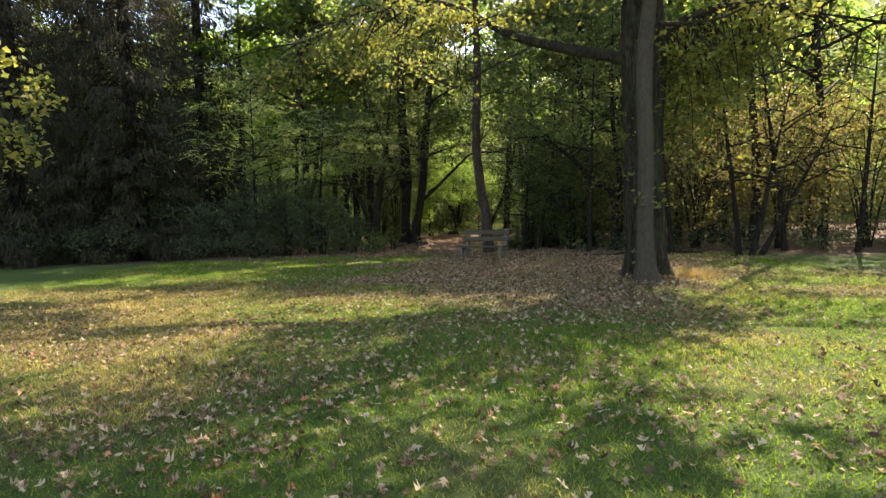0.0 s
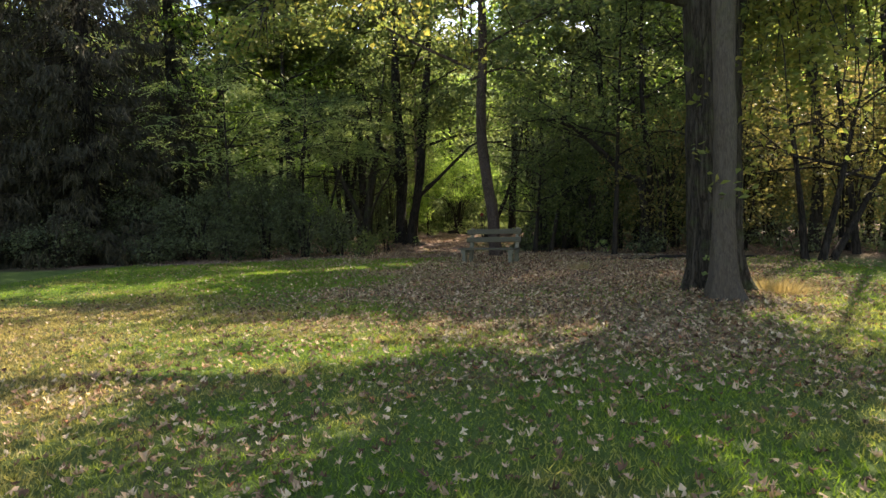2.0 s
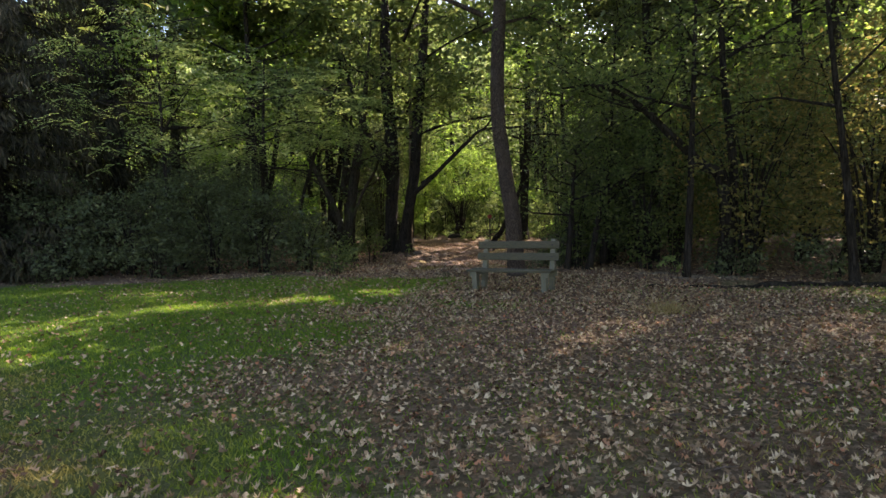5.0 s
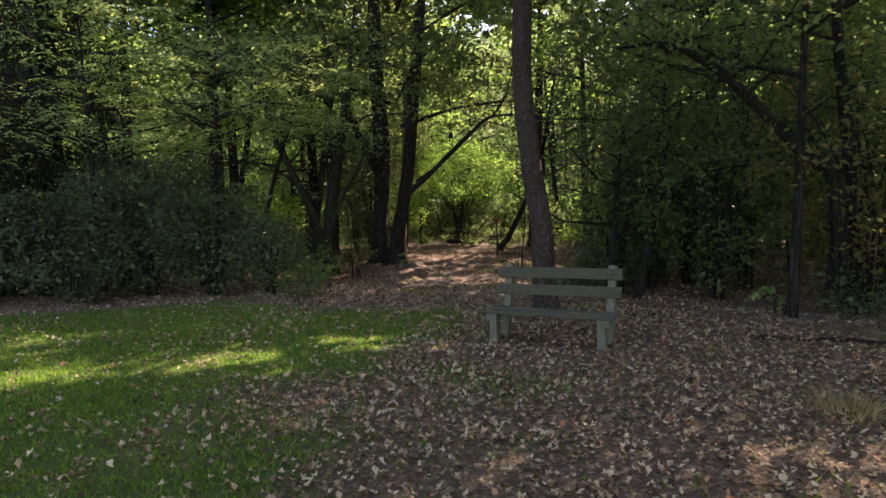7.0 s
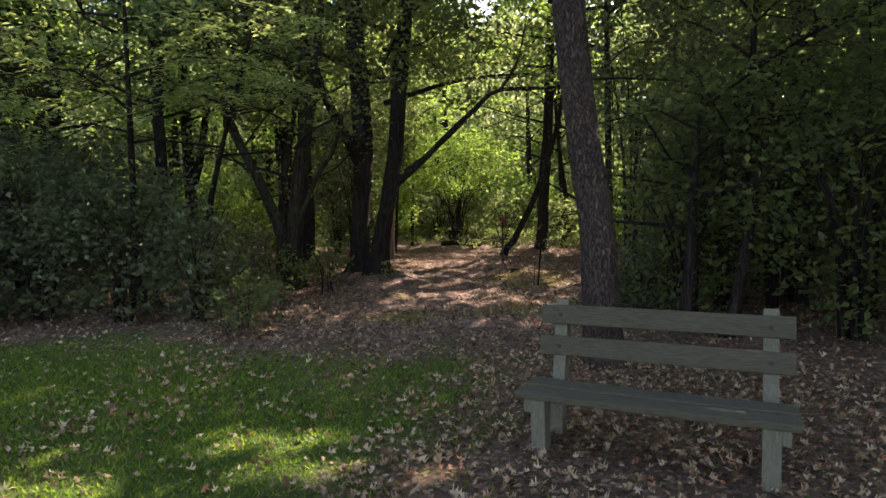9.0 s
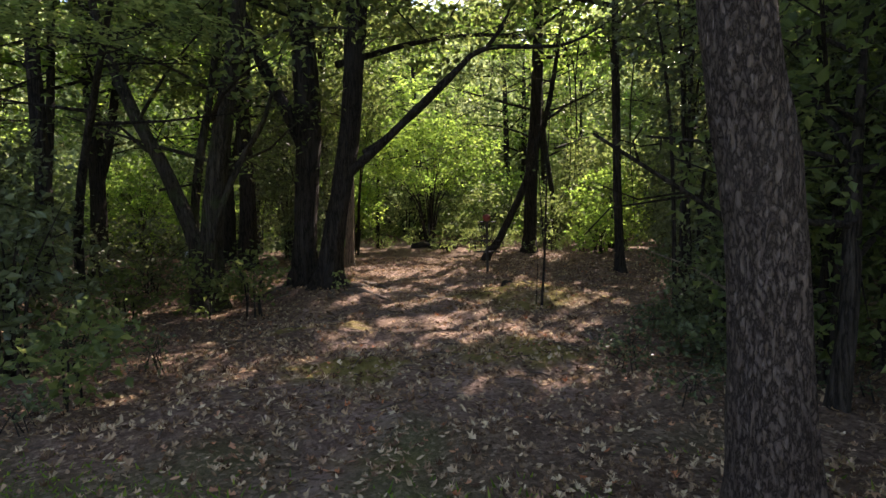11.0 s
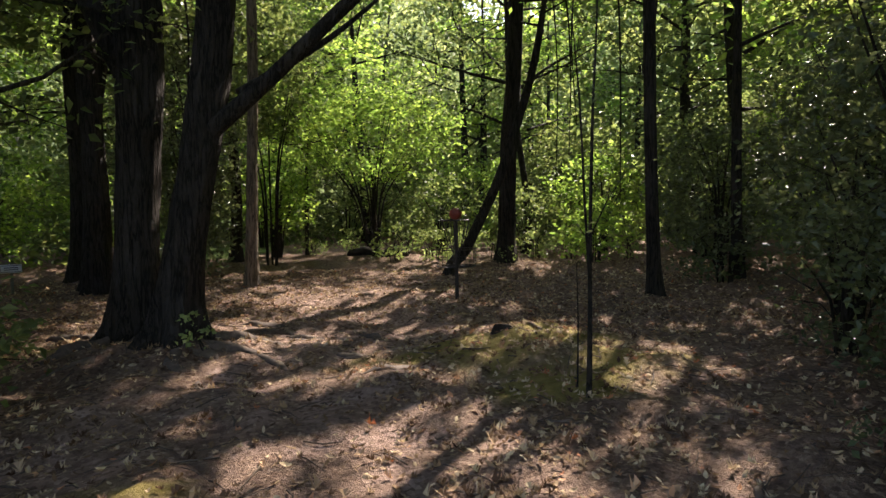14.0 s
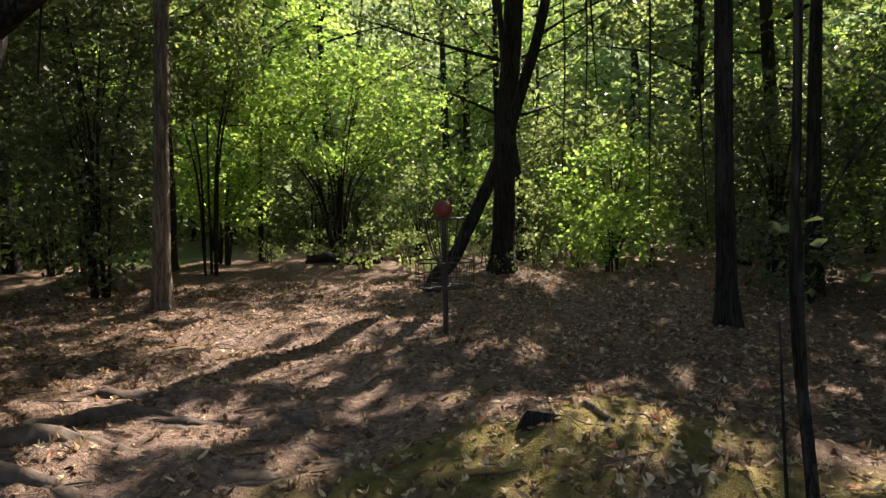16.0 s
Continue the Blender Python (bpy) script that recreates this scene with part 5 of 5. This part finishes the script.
def build_basket():
    reseed(110)
    z0 = float(height(2.1, 35.25))
    b = thing("disc_golf_basket", (2.1, 35.25, z0), "disc golf basket with a rusty pole and red ball", "disc golf basket")
    put("pole", mesh_of("pole", *tube([(0, 0, -0.1), (0, 0, 0.6), (0, 0, 1.28)], [0.03, 0.03, 0.028], 12, 0.3)), STEEL, b)
    bm = bmesh.new()
    bmesh.ops.create_uvsphere(bm, u_segments=24, v_segments=14, radius=0.1)
    bmesh.ops.scale(bm, vec=(1, 1, 0.96), verts=bm.verts)
    part("ball", moved(bm, pose(0, 0, 1.36)), RUST_RED, b, "dull red ball on the top of the pole", True)
    top = put("chain_ring", mesh_of("chain_ring", *joined([ring(0.23, 0.011, 1.26)] + [tube([(0, 0, 1.265), (0.115 * math.cos(a), 0.115 * math.sin(a), 1.265), (0.23 * math.cos(a), 0.23 * math.sin(a), 1.26)], [0.007] * 3, 5, 0.2) for a in np.arange(0, 6.2, 1.05)])), STEEL, b)
    for k in range(12):
        a = k * math.pi / 6
        pts = [(r * math.cos(a), r * math.sin(a), z) for r, z in ((0.22, 1.25), (0.17, 1.02), (0.12, 0.86), (0.05, 0.74))]
        put("chain", mesh_of("chain", *tube(pts, [0.006] * 4, 5, 0.08, 0.5, seed=k)), STEEL, top)
    cage = put("cage", mesh_of("cage", *joined([ring(0.32, 0.009, 0.80), ring(0.32, 0.006, 0.65), ring(0.31, 0.008, 0.53), ring(0.15, 0.006, 0.53)])), STEEL, b)
    for k in range(20):
        a = k * math.pi / 10
        put("cage_wire", mesh_of("cage_wire", *tube([(0.32 * math.cos(a), 0.32 * math.sin(a), 0.80), (0.315 * math.cos(a), 0.315 * math.sin(a), 0.62), (0.31 * math.cos(a), 0.31 * math.sin(a), 0.53), (0.02 * math.cos(a), 0.02 * math.sin(a), 0.52)], [0.004] * 4, 4, 0.2)), STEEL, cage)


build_basket()


def build_sign():
    sign = thing("sign", pose(-6.4, 39.3, float(height(-6.4, 39.3)), 0, 0, 24), "small white sign on a short post in the shade", "sign")
    part("post", moved(box((0.05, 0.05, 0.72)), pose(0, 0.035, 0.28)), WOOD_POST, sign)
    plate = part("plate", moved(box((0.36, 0.018, 0.17), 0.004), pose(0, 0, 0.52)), SIGN_WHITE, sign, "white plate with a dark rim")
    for z in (0.455, 0.585):
        part("rim", moved(box((0.34, 0.006, 0.012), 0.002), pose(0, -0.011, z)), STEEL, plate)
    for z in (0.50, 0.54):
        part("writing", moved(box((0.24, 0.006, 0.016), 0.002), pose(0, -0.011, z)), STEEL, plate)


build_sign()


# ---- roots, logs, fallen branches ----
def crawl(name, pts, radii, bark, label, category, group="", rise=0.0, sides=10, seed=0):
    p = [(x, y, float(height(x, y)) + r * 0.35 + rise) for (x, y), r in zip(pts, radii)]
    base = np.array(p[0])
    v, f = tube(p, radii, sides, 0.05, 0.5, seed=seed)
    swell = max(radii)
    v[:, 2] += 0.9 * swell * (vnoise(v[:, 0] * 5, v[:, 1] * 5, seed + 60) - 0.5) + 0.35 * swell * (vnoise(v[:, 0] * 21, v[:, 1] * 21, seed + 61) - 0.5)
    v[:, 0] += 0.7 * swell * (vnoise(v[:, 1] * 7, v[:, 0] * 7, seed + 62) - 0.5)
    v[:, 1] += 0.7 * swell * (vnoise(v[:, 0] * 7, v[:, 1] * 7, seed + 63) - 0.5)
    return tagged(put(name, mesh_of(name, v - base, f), bark), label, category, group), base


def build_floor_wood():
    reseed(111)
    for k, (pts, r) in enumerate((
            (((-1.9, 35.4), (-1.7, 35.0), (-1.4, 34.7), (-1.15, 34.4)), (0.03, 0.08, 0.08, 0.03)), (((-0.5, 33.3), (-0.25, 33.3), (0.0, 33.15), (0.25, 33.2)), (0.05, 0.075, 0.06, 0.02)),
            (((0.2, 32.25), (0.5, 32.22), (0.75, 32.28), (1.0, 32.2)), (0.05, 0.075, 0.08, 0.05)), (((-0.75, 32.25), (-0.5, 32.1), (-0.3, 31.9), (-0.2, 31.5)), (0.04, 0.07, 0.06, 0.025)),
            (((-2.3, 33.2), (-2.6, 33.5), (-2.9, 33.5), (-3.3, 33.7)), (0.16, 0.12, 0.08, 0.03)), (((-2.2, 32.8), (-2.5, 32.6), (-2.7, 32.3), (-3.1, 32.1)), (0.15, 0.11, 0.08, 0.03)),
            (((-1.0, 33.7), (-0.8, 33.7), (-0.5, 33.75), (-0.3, 33.6)), (0.03, 0.09, 0.08, 0.03)), (((-0.65, 31.2), (-0.45, 31.3), (-0.25, 31.4), (-0.15, 31.6)), (0.02, 0.05, 0.05, 0.02)),
            (((0.45, 30.5), (0.55, 30.3), (0.62, 30.1)), (0.02, 0.045, 0.02)), (((0.4, 33.45), (0.55, 33.2), (0.7, 32.95), (0.72, 32.7)), (0.03, 0.07, 0.06, 0.02)),
            (((-1.3, 32.35), (-1.15, 32.2), (-0.95, 32.05), (-0.7, 32.0)), (0.13, 0.09, 0.06, 0.02)),
            (((-1.2, 32.4), (-0.8, 32.2), (-0.5, 32.1), (-0.2, 31.9)), (0.09, 0.06, 0.05, 0.02)), (((-1.1, 32.6), (-0.7, 32.7), (-0.3, 32.6), (0.1, 32.7)), (0.1, 0.07, 0.05, 0.02)),
            (((-1.4, 32.3), (-1.3, 31.8), (-1.0, 31.4), (-0.9, 31.0)), (0.1, 0.07, 0.05, 0.02)), (((-1.9, 32.7), (-2.2, 32.2), (-2.6, 31.9), (-3.0, 31.9)), (0.1, 0.08, 0.05, 0.02)),
            (((-1.1, 33.0), (-0.6, 33.4), (-0.1, 33.5), (0.5, 33.9)), (0.09, 0.06, 0.04, 0.02)), (((0.2, 32.2), (0.5, 32.2), (0.8, 32.3), (1.2, 32.2)), (0.03, 0.06, 0.05, 0.02)),
            (((0.3, 31.3), (0.7, 31.25), (1.0, 31.4), (1.3, 31.3)), (0.03, 0.07, 0.07, 0.03)), (((-0.6, 31.3), (-0.2, 31.5), (0.2, 31.4), (0.5, 31.7)), (0.02, 0.05, 0.04, 0.02)),
            (((-0.8, 33.3), (-0.2, 33.1), (0.4, 33.2), (0.9, 33.5)), (0.03, 0.05, 0.04, 0.02)), (((1.0, 33.2), (1.4, 33.1), (1.9, 33.3), (2.2, 33.2)), (0.02, 0.04, 0.04, 0.02)))):
        ob, base = crawl("root", pts, r, BARK_ROOT, "bare tree root across the trodden soil", "root", "roots on the trail", -0.07, seed=k)
        ob.location = base
    for k, (pts, r, b, lab) in enumerate((
            (((4.3, 22.6), (5.0, 22.2), (5.6, 21.9), (6.6, 21.6)), (0.03, 0.05, 0.05, 0.03), BARK_PALE, "fallen grey branch on the leaves"), (((4.4, 21.6), (5.2, 21.4), (5.9, 21.1)), (0.02, 0.04, 0.05), BARK_PALE, "fallen grey branch on the leaves"),
            (((3.9, 20.4), (5.2, 20.0), (6.4, 19.9), (8.2, 19.3)), (0.03, 0.05, 0.06, 0.05), BARK_DARK, "long dark fallen branch along the thicket"), (((2.65, 28.65), (2.45, 28.4), (2.42, 28.0), (2.28, 27.5)), (0.015, 0.028, 0.03, 0.015), BARK_ROOT, "short fallen branch beside the trail"),
            (((0.4, 43.5), (1.0, 43.3), (1.6, 43.2), (2.1, 43.4)), (0.13, 0.15, 0.15, 0.12), BARK_DARK, "dark rotting log at the edge of the clearing"), (((-1.4, 28.3), (-1.15, 28.1), (-1.0, 27.7)), (0.006, 0.01, 0.006), BARK_PALE, "short stick on the soil"),
            (((2.2, 32.6), (2.4, 32.3), (2.45, 32.0)), (0.015, 0.02, 0.012), BARK_PALE, "short stick on the soil"), (((0.9, 29.0), (1.2, 28.7), (1.3, 28.3)), (0.006, 0.008, 0.004), BARK_PALE, "short stick on the soil"))):
        name = "log" if "log" in lab else "stick" if "stick" in lab else "fallen_branch"
        ob, base = crawl(name, pts, r, b, lab, name.replace("_", " "), "wood on the ground", seed=k + 20)
        ob.location = base
    # slanting dead stem in the bushes
    for pts, r in (([(3.0, 26.3, 0.9), (3.4, 26.0, 0.62), (4.0, 25.8, 0.55), (4.8, 25.6, 0.75)], [0.012, 0.018, 0.02, 0.015]), ([(3.2, 28.0, 1.0), (3.5, 27.3, 0.8), (3.9, 26.6, 0.35), (4.1, 26.2, 0.0)], [0.008, 0.014, 0.018, 0.02])):
        base = np.array(pts[0])
        v, f = tube(pts, r, 8, 0.1, 0.2)
        tagged(put("dead_branch", mesh_of("dead_branch", v - base, f), BARK_PALE), "bare pale dead branch caught in the bushes", "branch").location = base
    # stump in the moss
    z = float(height(2.05, 32.1))
    st = thing("stump", pose(2.05, 32.1, z - 0.01) @ Matrix.Diagonal((0.75, 0.6, 0.8, 1)), "small dark rotten stump in the moss", "stump")
    v, f = tube([(0, 0, -0.08), (0, 0, 0.0), (0.01, 0.01, 0.045)], [0.16, 0.13, 0.11], 16, 0.04, 0.3, 0.4)
    put("stump_side", mesh_of("stump_side", v, f), BARK_DARK, st)
    bm = bmesh.new()
    bmesh.ops.create_cone(bm, cap_ends=True, segments=16, radius1=0.105, radius2=0.09, depth=0.02)
    part("stump_top", moved(bm, pose(0.01, 0.01, 0.042)), BARK_OAK, st)


build_floor_wood()


def build_vines():
    reseed(201)
    for x, y, h, r in ((-1.2, 32.2, 0.4, 0.2), (4.15, 39.8, 0.6, 0.3), (3.95, 12.05, 0.7, 0.25)):
        shrub(x, y, h, r, 60, 0.06, LEAF_LOCUST, "small pale ivy climbing at the foot of a trunk", "ivy", "ivy at the trunks", stems=4, puff=0.09, per=6, wide=0.8, name="ivy_clump", foot=0.0)
    for x, y, z0, z1, dx in ((5.0, 39.0, 6.5, 2.6, 0.5), (5.6, 38.4, 6.8, 3.2, -0.3), (6.2, 38.8, 7.0, 1.2, 0.4), (5.3, 41.0, 7.5, 2.0, 0.6), (7.0, 37.2, 6.5, 1.0, -0.5), (-2.4, 36.0, 6.0, 2.8, 0.4)):
        pts = [(x, y, z0), (x + 0.7 * dx, y, z0 - 0.1 * (z0 - z1)), (x + dx, y + 0.1, 0.5 * (z0 + z1)), (x + 0.8 * dx, y, z1)]
        base = np.array(pts[0])
        v, f = tube(pts, [0.025, 0.022, 0.018, 0.008], 6, 0.2, 0.2)
        tagged(put("vine", mesh_of("vine", v - base, f), BARK_DARK), "bare dark vine hanging from the crowns", "vine", "hanging vines").location = base


build_vines()


def build_twigs():
    """Small broken twigs all over the woodland floor."""
    reseed(202)
    pieces = []
    x, y = scatter(1700, -6, 6.5, 24.5, 41)
    x2, y2 = scatter(500, 0, 7.5, 12, 22)
    for px, py in zip(np.concatenate([x, x2]), np.concatenate([y, y2])):
        a, L = rng.random() * 6.28, 0.06 + 0.3 * rng.random() ** 2
        qx, qy = px + L * math.cos(a), py + L * math.sin(a)
        mx, my = 0.5 * (px + qx) + rng.normal() * 0.02, 0.5 * (py + qy) + rng.normal() * 0.02
        h = height(np.array([px, mx, qx]), np.array([py, my, qy])) + 0.012
        w = 0.003 + 0.005 * rng.random()
        pieces.append(tube([(px, py, h[0]), (mx, my, h[1] + 0.008), (qx, qy, h[2])], [w, w, 0.5 * w], 4, 1.0))
    v, f = joined(pieces)
    tagged(put("twigs", mesh_of("twigs", v, f), BARK_ROOT), "broken brown twigs strewn over the ground", "twigs", kind="stuff")


# ---- grass and fallen leaves ----
def scatter(n, x0, x1, y0, y1):
    return x0 + (x1 - x0) * rng.random(n), y0 + (y1 - y0) * rng.random(n)


def litter_share(x, y):
    """How thickly the fallen leaves lie."""
    n = vnoise(x * 0.7, y * 0.7, 41)
    s = 0.22 + 0.36 * step(0.4, 0.8, n) + 0.26 * bell(x, y, 0.6, 11.0, 4.2, 2.8)
    s = s + 0.25 * step(2, 6, x) * step(2, 9, y) * step(0.3, 0.7, n)
    s = s + 0.45 * step(-1.5, -5, x) * step(15, 12.5, y) * step(7, 9, y) * step(0.25, 0.6, n)
    s = np.maximum(s, 1.9 * leafy(x, y) ** 1.2)
    wood = step(-0.5, 1, y - wood_edge(x))
    trail = bell(x - 0.35 * np.sin(y * 0.35), y, 0.6, 33.5, 2.0, 6.5)
    return np.where(wood > 0.5, 1.1 * (1 - 0.5 * trail) * (0.3 + 1.1 * n), np.where((x < -1.5) & (y > 17), 0.85 * s, s))


def build_grass():
    reseed(112)
    n = 620000
    x, y = scatter(n, -11, 9, 2.4, 25.5)
    near = np.clip(1.3 - np.abs(x + 0.3) / 10, 0.3, 1)
    p = step(0.6, -1.0, y - wood_edge(x)) * near * (1 - (0.75 + 0.2 * step(13, 17, y)) * leafy(x, y))
    ok = rng.random(n) < p
    x, y = x[ok], y[ok]
    n = len(x)
    c = np.stack([x, y, height(x, y) - 0.005], 1)
    a = rng.random(n) * 2 * np.pi
    h = (0.018 + 0.030 * rng.random(n)) * (0.7 + 0.8 * vnoise(x * 0.8, y * 0.8, 44))
    w = 0.0030 + 0.003 * rng.random(n) + 0.0003 * y
    lean = rng.normal(size=(n, 2)) * h[:, None] * 0.6
    s = np.stack([np.cos(a) * w, np.sin(a) * w, 0 * a], 1)
    tip = c + np.stack([lean[:, 0], lean[:, 1], h], 1)
    v = np.stack([c - s, c + s, tip], 1).reshape(-1, 3)
    tagged(put("grass", mesh_of("grass", v, np.arange(3 * n).reshape(-1, 3), False), GRASS), "short green lawn grass", "grass", kind="stuff")
    # dry tufts beside the oak and on the leaves
    for tx, ty, r, m in ((5.2, 12.85, 0.4, 900), (3.2, 17.6, 0.3, 260)):
        q = rng.normal(size=(m, 2)) * r * 0.5
        b = np.stack([tx + q[:, 0], ty + q[:, 1], height(tx + q[:, 0], ty + q[:, 1])], 1)
        t = b + np.stack([q[:, 0] * 0.6 + rng.normal(size=m) * 0.05, q[:, 1] * 0.6 + rng.normal(size=m) * 0.05, (0.12 + 0.2 * rng.random(m)) * r / 0.4], 1)
        a = rng.random(m) * 6.28
        s = np.stack([np.cos(a), np.sin(a), 0 * a], 1) * 0.005
        base = np.array([tx, ty, float(height(tx, ty))])
        tagged(put("grass_tuft", mesh_of("grass_tuft", np.stack([b - s, b + s, t], 1).reshape(-1, 3) - base, np.arange(3 * m).reshape(-1, 3), False), STRAW), "dry straw-coloured grass tuft", "grass tuft").location = base


def leaf_outline(kind):
    half = (((0.04, -0.5), (0.40, -0.27), (0.08, -0.06), (0.48, 0.15), (0.10, 0.2), (0.0, 0.5)),
            ((0.04, -0.5), (0.30, -0.28), (0.09, -0.1), (0.40, 0.1), (0.11, 0.18), (0.0, 0.5)),
            ((0.02, -0.5), (0.2, -0.12), (0.16, 0.22), (0.0, 0.5)),
            ((0.03, -0.5), (0.40, -0.05), (0.12, 0.12), (0.0, 0.5)))[kind]
    return np.array([*half, *[(-a, b) for a, b in half[-2::-1]]])


def leaf_shape(kind, curl, twist):
    """One fallen leaf with lobes, curled, as corners and a fan of faces."""
    o = leaf_outline(kind)
    o = np.vstack([[(0, 0.02)], o])
    z = curl * (o[:, 0] ** 2 * 2.2 + 0.6 * o[:, 1] ** 2) + twist * o[:, 0] * o[:, 1]
    v = np.column_stack([o, z])
    n = len(o) - 1
    return v, np.array([(0, k, k % n + 1) for k in range(1, n + 1)])


def build_litter():
    reseed(113)
    n = 260000
    x, y = scatter(n, -11, 10, 2.6, 41)
    near = np.clip(1.3 - np.abs(x - 0.5) / 8, 0.12, 1)
    ok = rng.random(n) < litter_share(x, y) * near * np.where(y > wood_edge(x), 0.72, 0.8)
    x, y = x[ok], y[ok]
    n = len(x)
    yaw, kind = rng.random(n) * 2 * np.pi, rng.integers(0, 3, n) * 3 + np.where(rng.random(n) < np.where(y > wood_edge(x), 0.45, 0.1), 2, rng.integers(0, 2, n))
    tx, ty = rng.normal(size=n) * 0.36, rng.normal(size=n) * 0.36
    size = np.where(y > wood_edge(x), 0.034 + 0.05 * rng.random(n), np.where(y < 10, 0.038, 0.037) + 0.040 * rng.random(n)) * (1 - 0.14 * leafy(x, y))
    shapes = [leaf_shape(k % 3 if k < 9 else 3, (0.9, -0.5, 1.5)[k // 3 % 3], (0.5, -0.6, 0.2)[k % 3]) for k in range(12)]
    far = (np.abs(x - 0.5) > 4) | ((y > 13) & (y < 17.5)) | (y > 35)
    kind = np.where(far & (kind % 3 != 2), 9 + kind % 3 + (rng.random(n) < 0.5), kind)
    lawn_lift = np.where(y > wood_edge(x), 0.012, 0.03)
    vs, fs, o = [], [], 0
    singles = {}
    for k in range(12):
        m = kind == k
        t, f = shapes[k]
        close = m & (np.abs(x - 0.3) < 1.6) & (y < 9.5) & (y > 3.2)
        pick = np.flatnonzero(close)[:34]
        singles[k] = pick
        keep = m.copy()
        keep[pick] = False
        i = np.flatnonzero(keep)
        c, s = np.cos(yaw[i])[:, None], np.sin(yaw[i])[:, None]
        px, py, pz = t[None, :, 0] * size[i, None], t[None, :, 1] * size[i, None], t[None, :, 2] * size[i, None]
        pz = pz + px * tx[i, None] + py * ty[i, None]
        q = np.stack([x[i, None] + px * c - py * s, y[i, None] + px * s + py * c, (height(x[i], y[i]) + lawn_lift[i] * (0.3 + rng.random(len(i))))[:, None] + pz], -1)
        vs.append(q.reshape(-1, 3))
        fs.append((np.arange(len(i))[:, None, None] * len(t) + f[None]).reshape(-1, 3) + o)
        o += q.shape[0] * q.shape[1]
    heap = tagged(put("fallen_leaves", mesh_of("fallen_leaves", np.vstack(vs), np.vstack(fs), False), LITTER), "dry brown oak leaves scattered over the ground", "fallen leaves", kind="stuff")
    for k, pick in singles.items():
        t, f = shapes[k]
        me = mesh_of("leaf", t, f, False)
        for i in pick:
            ob = put("leaf", me, LITTER, heap)
            ob.matrix_basis = pose(x[i], y[i], float(height(x[i], y[i])) + 0.028, math.degrees(ty[i]), -math.degrees(tx[i]), math.degrees(yaw[i])) @ Matrix.Diagonal((size[i], size[i], size[i], 1))


build_grass()
build_twigs()
build_litter()
